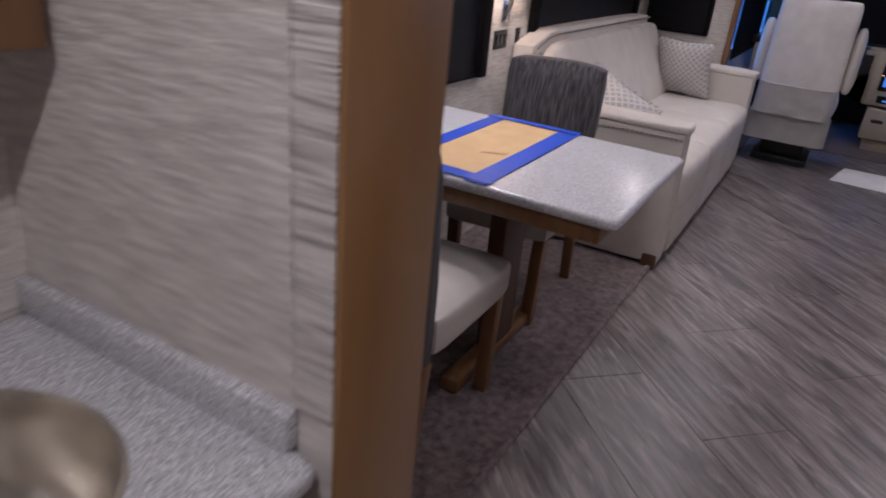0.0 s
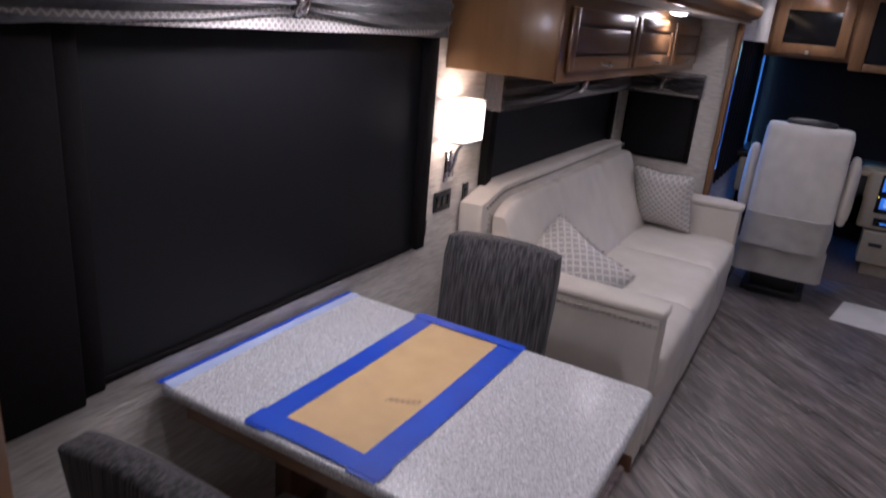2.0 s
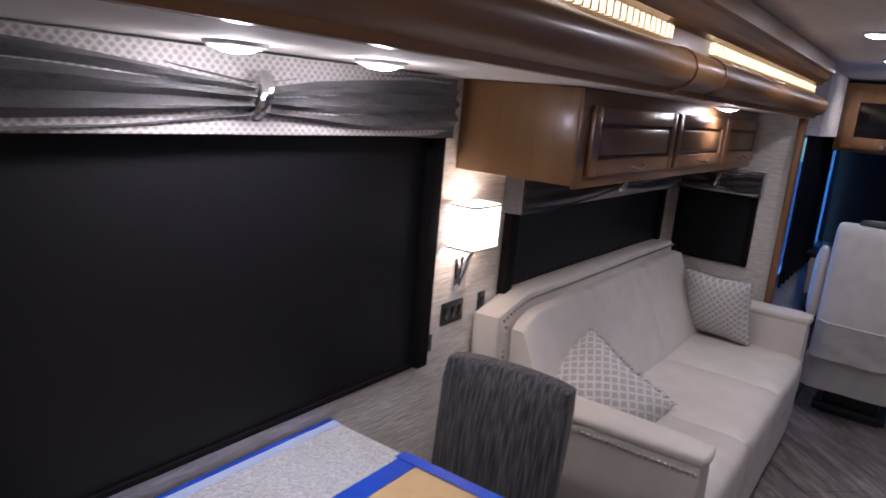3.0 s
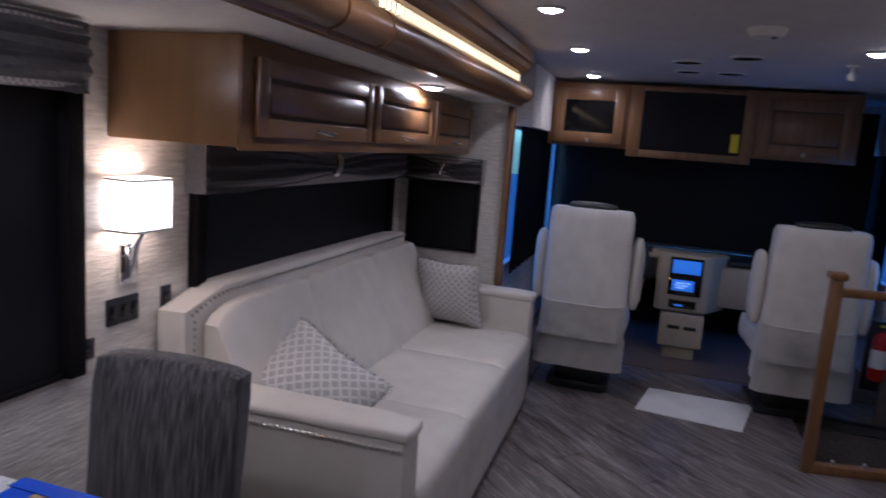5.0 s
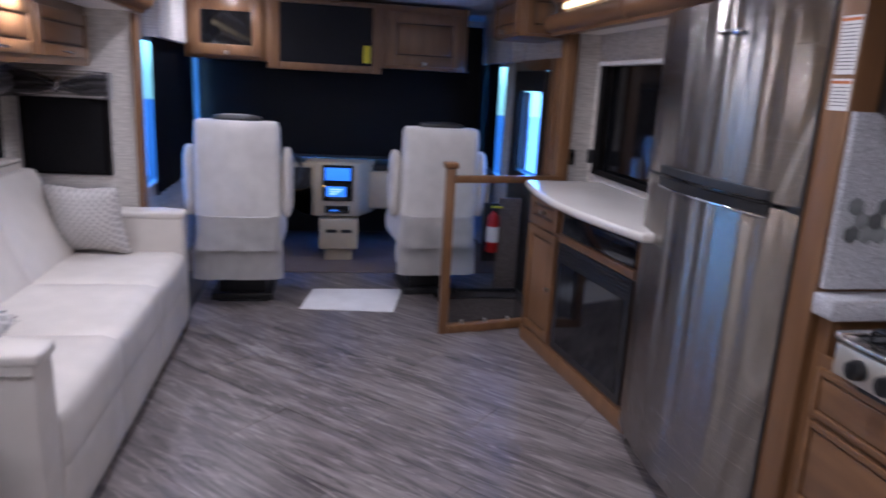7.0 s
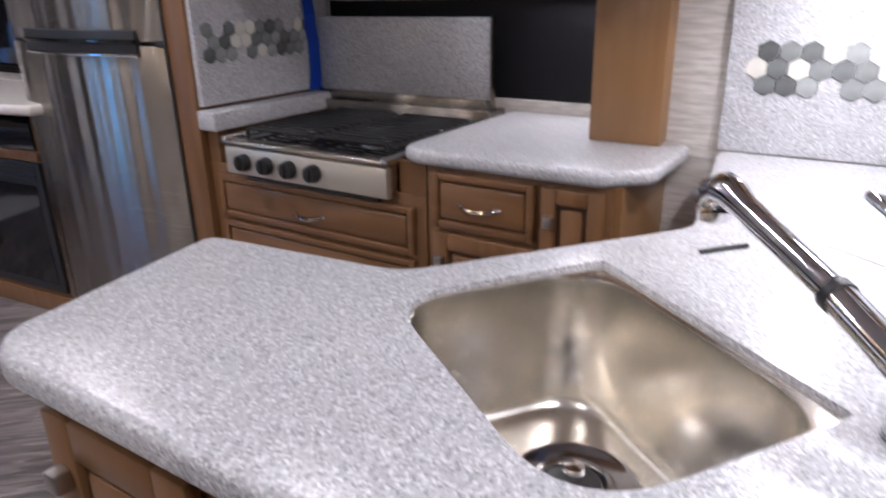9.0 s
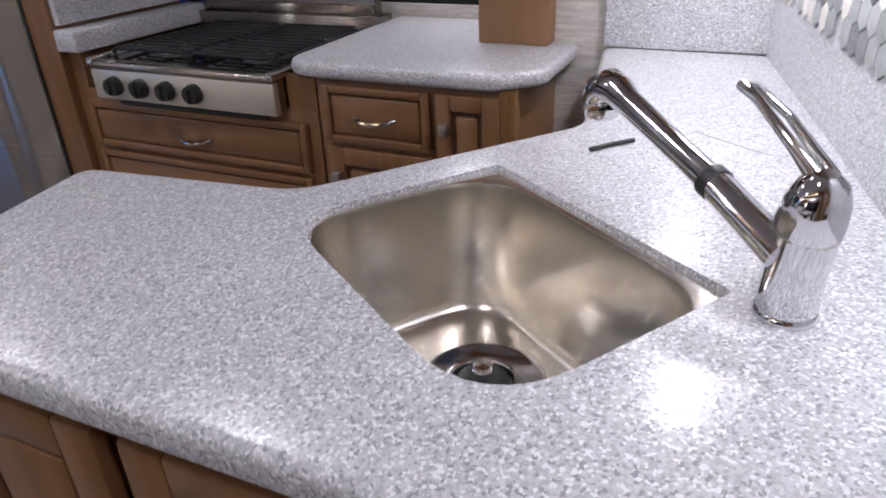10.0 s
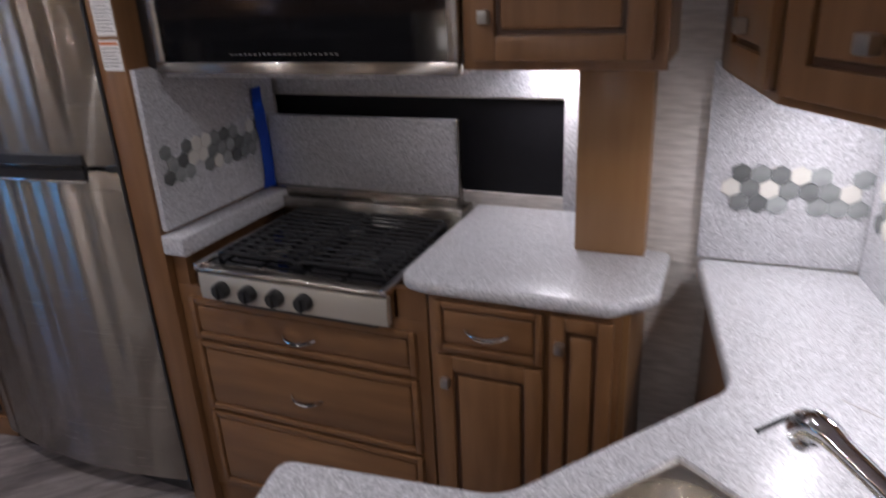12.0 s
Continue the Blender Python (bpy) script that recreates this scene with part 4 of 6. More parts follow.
# ---- cab ----
def captain_seat(x, label):
    """A driver or passenger seat seen from behind under a fabric cover, base at the origin of x."""
    root = thing("captain_seat", (x, 5.85, 0.0), label, "seat", "cab seats")
    bm = puffed(x - 0.255, x + 0.255, 5.60, 5.74, 0.22, 1.145, 0.03, 0.014, 22, (0.2, 1, 0.2))
    for v in bm.verts:
        k = (v.co.z - 0.22) / 0.92
        v.co.y += 0.05 * (1 - k) + 0.010 * math.sin(v.co.x * 34 + v.co.z * 5) * (1 - k) ** 2
        v.co.x = x + (v.co.x - x) * (1.0 - 0.05 * k)
        if v.co.y < 5.68:
            v.co.y += 0.007 * noise.noise(Vector((v.co.x * 9 + v.co.z * 5, v.co.z * 2.5, x))) + 0.004 * noise.noise(Vector((v.co.x * 22 - v.co.z * 9, v.co.z * 5, x)))
    part("cover", bm, COVER, root, "loose pale fabric cover")
    def sheet(half, z0, z1, depth, n=28, m=14):
        """Thin cloth hung on the back of the seat; depth(u, w) is its distance behind it."""
        bm = bmesh.new()
        g = [[bm.verts.new((x + half * u * (1 + 0.02 * (1 - w)), 5.597 - depth(u, w) + 0.05 * abs(u) ** 10, z0 + (z1 - z0) * w)) for u in [2 * i / n - 1 for i in range(n + 1)]] for w in [j / m for j in range(m + 1)]]
        for a, b in zip(g, g[1:]):
            for i in range(n):
                bm.faces.new((a[i], a[i + 1], b[i + 1], b[i]))
        bmesh.ops.solidify(bm, geom=bm.faces[:], thickness=0.003)
        bmesh.ops.recalc_face_normals(bm, faces=bm.faces[:])
        return bm

    pocket = part("pocket", sheet(0.247, 0.375, 0.58, lambda u, w: 0.004 + 0.034 * (1 - w) ** 1.5 + 0.004 * math.sin(5 * u + 9 * w + 3 * x) * (1 - w) + 0.003 * noise.noise(Vector((u * 4, w * 6, x)))), COVER, root, "sagging seat-back pocket")
    part("hem", T([(x - 0.245 + 0.049 * k, 5.597 - 0.005 + 0.05 * abs(k / 5 - 1) ** 10, 0.580 - 0.006 * math.sin(math.pi * k / 10)) for k in range(11)], 0.0042, 8), COVER, pocket, "stitched hem")
    part("skirt", sheet(0.262, 0.19, 0.392, lambda u, w: 0.020 - 0.008 * w + 0.004 * math.sin(6 * u + 2 * x) * (1 - w) + 0.002 * noise.noise(Vector((u * 5, w * 4, 2 * x)))), COVER, root, "hanging lower flap")
    part("headrest", puffed(x - 0.135, x + 0.135, 5.63, 5.71, 1.13, 1.175, 0.015, 0.006, 5), BLACK, root, "dark headrest top")
    part("cushion", puffed(x - 0.25, x + 0.25, 5.74, 6.25, 0.36, 0.52, 0.03, 0.02, 6), LEATHER, root)
    for sx in (-1, 1):
        part("armrest", puffed(x + sx * 0.285 - 0.032, x + sx * 0.285 + 0.032, 5.66, 5.78, 0.57, 0.985, 0.03, 0.008, 6), LEATHER, root, "folded-up ivory armrest")
    part("pedestal", B(x - 0.15, x + 0.15, 5.80, 6.12, 0.04, 0.36, 0.02), BLACK, root, "black swivel pedestal")
    part("base_plate", B(x - 0.19, x + 0.19, 5.76, 6.16, 0.0, 0.045, 0.008), BLACK, root)
    return root


captain_seat(0.178, "driver seat with a loose ivory cover and back pocket")
captain_seat(1.40, "passenger seat with a loose pale cover, and back pocket").matrix_basis = pose(1.412, 5.97, 0, 0, 0, 4)
solo("floor_vent", B(0.03, 0.345, 5.74, 5.80, 0.0, 0.008, 0.002), BLACK, "black floor vent slot behind the driver seat", "vent")
bm = prism([(0.545, 5.578), (1.125, 5.505), (1.236, 5.985), (0.622, 5.995)], 0.001, 0.006)
mat_ob = solo("paper_mat", bm, MATTING, "white paper floor mat lying between the seats", "mat", smooth=False)

root = thing("dashboard", (0.85, 7.2, 0.0), "cream plastic dashboard with a lit centre console", "dashboard")
part("dash_top", B(LM + 0.02, RM - 0.02, 6.98, 7.70, 0.70, 0.75, 0.02, 3), BLACK, root)
part("lower_panel", B(1.04, RM - 0.06, 6.92, 7.1, 0.40, 0.70, 0.02, 3), PLASTIC, root)
part("lower_panel", B(LM + 0.06, 0.60, 6.98, 7.1, 0.42, 0.70, 0.02, 3), PLASTIC, root)
bm = prism(rounded([(0.54, 7.05), (0.608, 6.765), (0.965, 6.765), (1.12, 7.05)], 0.045, 4), 0.36, 0.785, 0.02, 3)
con = part("centre_console", bm, PLASTIC, root, "rounded cream console")
wing = prism([(0.40, 6.80), (0.61, 6.80), (0.61, 6.86), (0.40, 6.86)], 0.735, 0.768, 0.008, 2)
part("console_wing", wing, PLASTIC, con, "cream bar over a dark cubby")
wing = bmesh.new()
fr = [wing.verts.new((wx, 6.80, wz)) for wx, wz in ((0.40, 0.60), (0.50, 0.545), (0.61, 0.60), (0.61, 0.37), (0.55, 0.37), (0.40, 0.45))]
wing.faces.new(fr)
bmesh.ops.solidify(wing, geom=wing.faces[:], thickness=0.06)
bmesh.ops.recalc_face_normals(wing, faces=wing.faces[:])
part("console_wing", wing, PLASTIC, con, "cream lower flank of the console")
part("cubby", B(0.41, 0.605, 6.83, 6.90, 0.56, 0.735, 0.004), BLACK, con, "dark open cubby")
part("bezel", B(0.682, 0.912, 6.752, 6.768, 0.485, 0.765, 0.006), GLOSS_BLACK, con)
part("screen", B(0.70, 0.895, 6.748, 6.7535, 0.648, 0.745, 0.002), SCREEN_GLOW, con, "lit blue screen")
part("screen", B(0.71, 0.86, 6.748, 6.7535, 0.520, 0.600, 0.002), SCREEN_GLOW, con, "lit blue radio display")
for k in range(3):
    part("display_bar", B(0.735, 0.835 - 0.02 * k, 6.7455, 6.7485, 0.575 - 0.018 * k, 0.582 - 0.018 * k), PALE_GLOW, con)
part("warning_light", B(0.686, 0.697, 6.748, 6.7535, 0.60, 0.606), AMBER_GLOW, con)
part("control_strip", B(0.70, 0.89, 6.752, 6.768, 0.390, 0.448, 0.004), GLOSS_BLACK, con)
part("indicator", B(0.742, 0.80, 6.748, 6.7535, 0.405, 0.418, 0.002), SCREEN_GLOW, con)
pod = part("cup_pod", prism([(0.66, 6.95), (0.66, 6.74), (0.96, 6.74), (0.96, 6.95)], 0.10, 0.345, 0.012, 3), PLASTIC, root, "cream cup-holder pod")
for cx in (0.755, 0.87):
    part("cup_hole", B(cx - 0.043, cx + 0.043, 6.735, 6.745, 0.235, 0.262, 0.006), BLACK, pod)
part("console_leg", B(0.70, 0.92, 6.78, 7.0, 0.0, 0.12, 0.01), PLASTIC, root)
part("cup_socket", lathe([(0.04, 0), (0.04, 0.01), (0.03, 0.012)], 18, Matrix.Translation((1.28, 6.925, 0.57)) @ pose(0, 0, 0, 90, 0, 0)), BLACK, root)
part("steering_wheel", T([(0.33 + 0.19 * math.cos(a), 6.72 + 0.09 * math.sin(a), 0.72 + 0.16 * math.sin(a)) for a in [2 * math.pi * k / 28 for k in range(29)]], 0.014, 8), BLACK, root, "black steering wheel")
part("steering_column", T([(0.33, 6.72, 0.72), (0.33, 7.0, 0.60)], [0.05, 0.06], 12), BLACK, root)

# front shade, side shades
root = thing("windshield_shade", (0.86, 7.40, 0.75), "black pull-down windshield shade, fully lowered", "shade")
part("shade_cloth", B(-0.30, 2.03, 7.395, 7.401, 0.755, 1.90), SHADE, root, smooth=False)
part("bottom_bar", B(-0.30, 2.03, 7.385, 7.410, 0.752, 0.775, 0.005), BLACK, root)
g = tagged(part("window_4", B(LM + 0.03, RM - 0.03, 7.90, 7.905, 0.72, 1.72), GLASS), "windshield glass", kind="structure")
g.visible_shadow = False
for nm, x, y0, y1 in (("window_5", LM - 0.03, 5.50, 7.35), ("window_6", RM + 0.03, 6.88, 7.6)):
    g = tagged(part(nm, B(x - 0.003, x + 0.003, y0 - 0.005, y1 + 0.005, 0.695, 1.585), GLASS), "cab side window glass", kind="structure")
    g.visible_shadow = False
for nm, x, y0, y1 in (("side_curtain", LM + 0.035, 5.93, 7.22), ("side_curtain", RM - 0.035, 6.97, 7.62)):
    bm = bmesh.new()
    n = 40
    rows = []
    for i in range(n + 1):
        y = y0 + (y1 - y0) * i / n
        off = 0.012 * math.sin(i * 1.3)
        rows.append([bm.verts.new((x + off * (0.6 + 0.4 * k), y, z)) for k, z in ((0, 1.60), (0.5, 1.1), (1, 0.64))])
    for a, b in zip(rows, rows[1:]):
        for k in range(2):
            bm.faces.new((a[k], b[k], b[k + 1], a[k + 1]))
    bmesh.ops.solidify(bm, geom=bm.faces[:], thickness=0.004)
    solo(nm, bm, SHADE, "black blackout curtain drawn over the cab side window", "curtain", "cab side curtains")
for x0, x1, nm in ((LM + 0.02, LM + 0.14, "blue"), (RM - 0.16, RM - 0.03, "blue")):
    solo("pillar_cover", B(x0, x1, 7.60, 7.64, 0.74, 1.80, 0.02), mat("navy_pillar_vinyl", (0.02, 0.03, 0.06), (0.03, 0.04, 0.07), scale=8, rough=0.5), "dark windshield pillar cover", "trim", "pillar covers")

# overhead cabinets and television above the windshield
def overhead(x0, x1, glass, label):
    root = thing("overhead_cabinet", ((x0 + x1) / 2, 6.9, 1.51), label, "cabinet", "cab overhead cabinets")
    part("body", B(x0, x1, 6.712, 7.25, 1.515, CEIL - 0.03, 0.003), WOOD, root)
    part("face_frame", B(x0 - 0.006, x1 + 0.006, 6.70, 6.714, 1.510, CEIL - 0.026, 0.003), WOOD, root)
    panel_front(root, (x0 + 0.03, x1 - 0.03), (1.535, 1.915), "x", 6.70, -1, "cabinet_door", knob=((x0 + x1) / 2, 1.555), glass=glass, rim=0.075)
    return root


overhead(-0.285, 0.275, GLOSS_BLACK, "maple overhead cabinet with a dark glass door")
overhead(1.105, 1.74, None, "maple overhead cabinet with a raised-panel door")
root = thing("television_cabinet", (0.69, 6.9, 1.46), "maple-framed black television above the windshield", "television")
part("body", B(0.285, 1.095, 6.70, 7.25, 1.47, CEIL - 0.025, 0.003), WOOD, root)
for q in ((0.277, 0.365, 1.462, 1.955), (1.03, 1.103, 1.462, 1.955), (0.365, 1.03, 1.462, 1.515), (0.365, 1.03, 1.925, 1.955)):
    part("frame", B(q[0], q[1], 6.675, 6.70, q[2], q[3], 0.005), WOOD, root)
part("screen", B(0.364, 1.031, 6.686, 6.699, 1.514, 1.926), SHADE, root, "unlit black screen", smooth=False)
part("tag", B(0.965, 1.018, 6.676, 6.684, 1.535, 1.66, 0.002), YELLOW, root, "yellow energy tag")

# cabinet over the entry door
root = thing("corner_cabinet", (1.94, 5.9, 1.66), "maple wall cabinet with a raised-panel door above the entry", "cabinet")
part("body", B(1.80, RM - 0.001, 5.47, 6.06, 1.715, CEIL - 0.002, 0.004), WOOD, root)
panel_front(root, (5.49, 6.04), (1.73, 1.965), "y", 1.80, -1, "cabinet_door", knob=(5.78, 1.75), rim=0.055)
panel_front(root, (1.83, RM - 0.02), (1.73, 1.965), "x", 5.47, -1, "end_panel", rim=0.05)

# entry door
root = tagged(thing("door_1", (RM, 6.16, -0.5), "entry door with a tall window and a maple surround", "door"), kind="structure")
leaf_outer = rounded([(5.745, -0.5), (6.475, -0.5), (6.475, 1.535), (5.745, 1.535)], 0.05, 5)
leaf_inner = rounded([(5.80, 0.83), (6.34, 0.83), (6.34, 1.40), (5.80, 1.40)], 0.05, 5)
bm = bmesh.new()
rim_o, rim_i = [[bm.verts.new((RM - 0.006, yy, zz)) for yy, zz in q] for q in (leaf_outer, leaf_inner)]
for k in range(len(rim_o)):
    j = (k + 1) % len(rim_o)
    bm.faces.new((rim_o[k], rim_o[j], rim_i[j], rim_i[k]))
bmesh.ops.recalc_face_normals(bm, faces=bm.faces[:])
bmesh.ops.solidify(bm, geom=bm.faces[:], thickness=0.04)
part("door_leaf", bm, BLACK, root, "black door leaf with a rounded window frame", smooth=False)
g = part("pane", B(RM + 0.016, RM + 0.020, 5.79, 6.35, 0.82, 1.41), GLASS, root, "clear window pane", smooth=False)
g.visible_shadow = False
part("reveal", B(RM - 0.004, RM + 0.014, 6.23, 6.335, 0.84, 1.39, 0.004), mat("blue_grey_door_reveal", (0.10, 0.13, 0.18), (0.13, 0.16, 0.21), scale=14, rough=0.4), root, "grey-blue sliding screen edge")
for q in ((5.60, 5.742, -0.3, 1.61), (6.478, 6.56, -0.3, 1.61), (5.742, 6.478, 1.538, 1.61)):
    part("surround", B(RM - 0.022, RM - 0.0005, q[0], q[1], q[2], q[3], 0.005), WOOD, root, "maple door surround")
part("grab_block", B(RM - 0.05, RM - 0.022, 5.50, 5.56, 0.90, 1.00, 0.008), WOOD, root)

# railing by the stairs
root = thing("stair_railing", (1.62, 5.21, 0.0), "maple railing with a square newel post beside the entry steps", "railing")
ang = math.atan2(0.12, 0.62)
part("newel_post", B(1.350, 1.402, 5.115, 5.170, 0.0, 0.965, 0.004), WOOD, root)
part("post_cap", prism([(1.338, 5.103), (1.414, 5.103), (1.414, 5.182), (1.338, 5.182)], 0.965, 1.000, 0.010, 2), WOOD, root)
for nm, z0, z1, w in (("top_rail", 0.885, 0.925, 0.022), ("bottom_rail", 0.0, 0.048, 0.028)):
    bm = B(0, 0.66, -w, w, z0, z1, 0.006)
    bm.transform(pose(1.395, 5.143, 0, 0, 0, math.degrees(ang)))
    part(nm, bm, WOOD, root)
for k in range(4):
    u = 0.10 + 0.15 * k
    x, y = 1.395 + u * math.cos(ang), 5.143 + u * math.sin(ang)
    part("clip", lathe([(0.011, 0.048), (0.011, 0.066), (0.006, 0.072)], 10, Matrix.Translation((x, y, 0))), NICKEL, root, "small metal clip")
bm = B(0.02, 0.64, -0.003, 0.003, 0.062, 0.885)
bm.transform(pose(1.395, 5.143, 0, 0, 0, math.degrees(ang)))
gl = part("clear_panel", bm, GLASS, root, "clear acrylic panel", smooth=False)
gl.visible_shadow = False

# fire extinguisher
root = thing("fire_extinguisher", (1.86, 5.99, 0.27), "red fire extinguisher with a white label on the stairwell wall", "extinguisher")
at = Matrix.Translation((1.862, 6.0, 0.275))
part("cylinder", lathe([(0.02, 0), (0.043, 0.006), (0.045, 0.03), (0.045, 0.235), (0.036, 0.265), (0.018, 0.28), (0.016, 0.30)], 20, at), RED, root)
part("paper_label", lathe([(0.0456, 0.08), (0.0456, 0.19)], 20, at, cap=False), LABEL_PAPER, root)
part("valve", lathe([(0.02, 0.298), (0.02, 0.318), (0.01, 0.322)], 12, at), BLACK, root)
part("lever", B(1.845, 1.92, 5.992, 6.008, 0.592, 0.606, 0.003), YELLOW, root)
part("bracket", B(1.80, 1.93, 6.03, 6.06, 0.20, 0.62, 0.004), BLACK, root)
setting("wall_stair_side", B(1.90, 2.06, 6.02, 6.05, -0.05, 0.66), CAB_CARPET, smooth=False)


# ---- media cabinet with fireplace ----
def slanted(p, q, d0, d1, u0, u1, z0, z1, bev=0.0):
    """A block on a slanted front from p to q: u along it in metres, d outwards from it."""
    a, b = Vector(p), Vector(q)
    e = (b - a).normalized()
    nrm = Vector((e.y, -e.x))
    if nrm.x > 0:
        nrm = -nrm
    c = [a + e * u + nrm * d for u, d in ((u0, d0), (u1, d0), (u1, d1), (u0, d1))]
    return prism([tuple(k) for k in c], z0, z1, bev)


FP, FQ = (1.835, 5.06), (1.955, 3.90)
root = thing("fireplace_cabinet", (2.0, 4.5, 0.0), "maple media cabinet with a black electric fireplace", "cabinet")
part("body", prism([FP, FQ, (2.235, 3.90), (2.235, 5.06)], 0.0, 0.882), WOOD, root, smooth=False)
part("base_rail", slanted(FP, FQ, 0.0, 0.014, 0.0, 1.166, 0.0, 0.085, 0.004), WOOD, root)
for nm, z0, z1 in (("drawer_front", 0.70, 0.86), ("cabinet_door", 0.10, 0.685)):
    d = part(nm, slanted(FP, FQ, 0.001, 0.009, 0.02, 0.37, z0, z1), GLAZE, root)
    for u0, u1, w0, w1 in ((0.02, 0.07, z0, z1), (0.32, 0.37, z0, z1), (0.07, 0.32, z0, z0 + 0.045), (0.07, 0.32, z1 - 0.045, z1)):
        part("stile", slanted(FP, FQ, 0.001, 0.019, u0, u1, w0, w1, 0.003), WOOD, d)
    part("panel", slanted(FP, FQ, 0.001, 0.015, 0.082, 0.308, z0 + 0.057, z1 - 0.057, 0.004), WOOD, d)
    part("handle", slanted(FP, FQ, 0.019, 0.038, 0.19 if z0 > 0.5 else 0.325, 0.23 if z0 > 0.5 else 0.35, (z0 + z1) / 2 - 0.008, (z0 + z1) / 2 + 0.008, 0.003), NICKEL, d)
part("media_niche", slanted(FP, FQ, 0.001, 0.012, 0.42, 1.10, 0.715, 0.855, 0.003), GLOSS_BLACK, root, "black media box in a niche")
part("niche_rail", slanted(FP, FQ, 0.001, 0.020, 0.40, 1.12, 0.672, 0.712, 0.004), WOOD, root)
fire = part("fireplace", slanted(FP, FQ, 0.001, 0.016, 0.41, 1.11, 0.105, 0.665, 0.004), BLACK, root, "black electric fireplace insert")
part("fireplace_glass", slanted(FP, FQ, 0.015, 0.019, 0.45, 1.07, 0.145, 0.57), GLOSS_BLACK, fire, smooth=False)
for k in range(4):
    part("grille_bar", slanted(FP, FQ, 0.016, 0.022, 0.44, 1.08, 0.588 + 0.018 * k, 0.598 + 0.018 * k, 0.002), BLACK, fire)
edge = [(1.80, 5.085)]
for k in range(13):
    t = k / 12
    edge.append((1.795 + 0.06 * t - 0.105 * math.sin(math.pi * (t * 0.86 + 0.04)), 5.06 - 1.36 * t))
edge += [(2.236, 3.70), (2.236, 5.085)]
solo("media_counter", prism(rounded(edge, 0.012, 2), 0.884, 0.922, 0.014, 4), SOLID_WHITE, "cream bow-fronted solid counter on the media cabinet", "counter")

root = tagged(thing("window_7", (2.24, 4.81, 0.96), "black screened window above the media counter, white top rail", "window"), kind="structure")
part("roller_shade", B(2.262, 2.268, TVWIN[0] - 0.004, TVWIN[1] + 0.004, TVWIN[2] - 0.004, TVWIN[3] + 0.004), GLOSS_BLACK, root, smooth=False)
for q in ((5.13, 5.20, 0.955, 1.56), (4.42, 4.46, 0.955, 1.56), (4.46, 5.13, 0.955, 0.985)):
    part("window_frame", B(2.215, 2.2395, q[0], q[1], q[2], q[3], 0.005), SHADE_FRAME, root)
part("head_rail", B(2.205, 2.2395, 4.30, 5.22, 1.562, 1.582, 0.004), WHITE_PLASTIC, root, "thin white head rail")
part("shade_pull", B(2.20, 2.2395, 5.215, 5.245, 1.01, 1.09, 0.004), BLACK, root)
root = thing("wall_switch", (2.24, 5.27, 1.0), "black switch plate on the wallpaper beside the window", "switch")
part("plate", B(2.10, 2.145, 5.289, 5.2995, 0.99, 1.08, 0.003), BLACK, root)
part("rocker", B(2.112, 2.133, 5.285, 5.290, 1.01, 1.06, 0.002), GLOSS_BLACK, root)

# ---- refrigerator ----
root = thing("refrigerator", (2.1, 3.43, 0.0), "tall brushed stainless refrigerator with black pocket handles", "refrigerator")
FY0, FY1 = 2.995, 3.865


def fridge_door(z0, z1):
    pts = [(1.935, FY0)]
    # a bowed front with the slight waviness of thin sheet metal
    for k in range(97):
        t = k / 96
        wave = 0.0011 * math.sin(41 * t + 0.8) + 0.0008 * math.sin(67 * t + 2.1) + 0.0005 * math.sin(23 * t)
        pts.append((1.905 - 0.055 * math.sin(math.pi * t) ** 0.75 + wave * min(1, 12 * t, 12 * (1 - t)), FY0 + (FY1 - FY0) * t))
    pts.append((1.935, FY1))
    return prism(pts, z0, z1, 0.006, 2)


part("body", B(1.945, 2.48, FY0, FY1, 0.03, RIGHT_CEIL - 0.02, 0.004), BLACK, root)
lower = part("door", fridge_door(0.075, 1.132), STEEL, root, "bowed stainless door")
upper = part("door", fridge_door(1.141, RIGHT_CEIL - 0.03), STEEL, root, "bowed stainless door")
part("gasket", B(1.905, 1.945, FY0 + 0.01, FY1 - 0.01, 1.1325, 1.1405), BLACK, root, smooth=False)
def bow(y, d):
    """A point d in front of the bowed door at y."""
    t = (y - FY0) / (FY1 - FY0)
    return (1.905 - 0.055 * math.sin(math.pi * t) ** 0.75 - d, y)


HY = [3.10 + 0.60 * k / 14 for k in range(15)]
bm = prism([bow(y, 0.007 + 0.004 * math.sin(math.pi * k / 14)) for k, y in enumerate(HY)] + [bow(y, -0.012) for y in HY[::-1]], 1.106, 1.176, 0.004, 2)
part("handle", bm, BLACK, lower, "black pocket handle between the doors")
bm = prism([bow(y, 0.013 + 0.004 * math.sin(math.pi * k / 14)) for k, y in enumerate(HY)] + [bow(y, 0.004) for y in HY[::-1]], 1.136, 1.150, 0.003, 2)
part("handle_grip", bm, GLOSS_BLACK, lower, "raised glossy grip edge")
bm = prism([bow(y, 0.009 + 0.004 * math.sin(math.pi * k / 14)) for k, y in enumerate(HY)] + [bow(y, 0.0) for y in HY[::-1]], 1.098, 1.106, 0.002, 2)
part("handle_trim", bm, CHROME, lower, "bright trim of the handle")
part("badge", B(1.845, 1.850, 3.30, 3.42, 1.60, 1.615, 0.002), CHROME, upper, "small bright badge")
part("hinge", B(1.893, 1.96, FY0 - 0.006, FY0 + 0.05, 1.126, 1.148, 0.004), BLACK, root)
part("kick_plate", B(1.93, 1.97, FY0 + 0.02, FY1 - 0.02, 0.0, 0.07), BLACK, root, smooth=False)
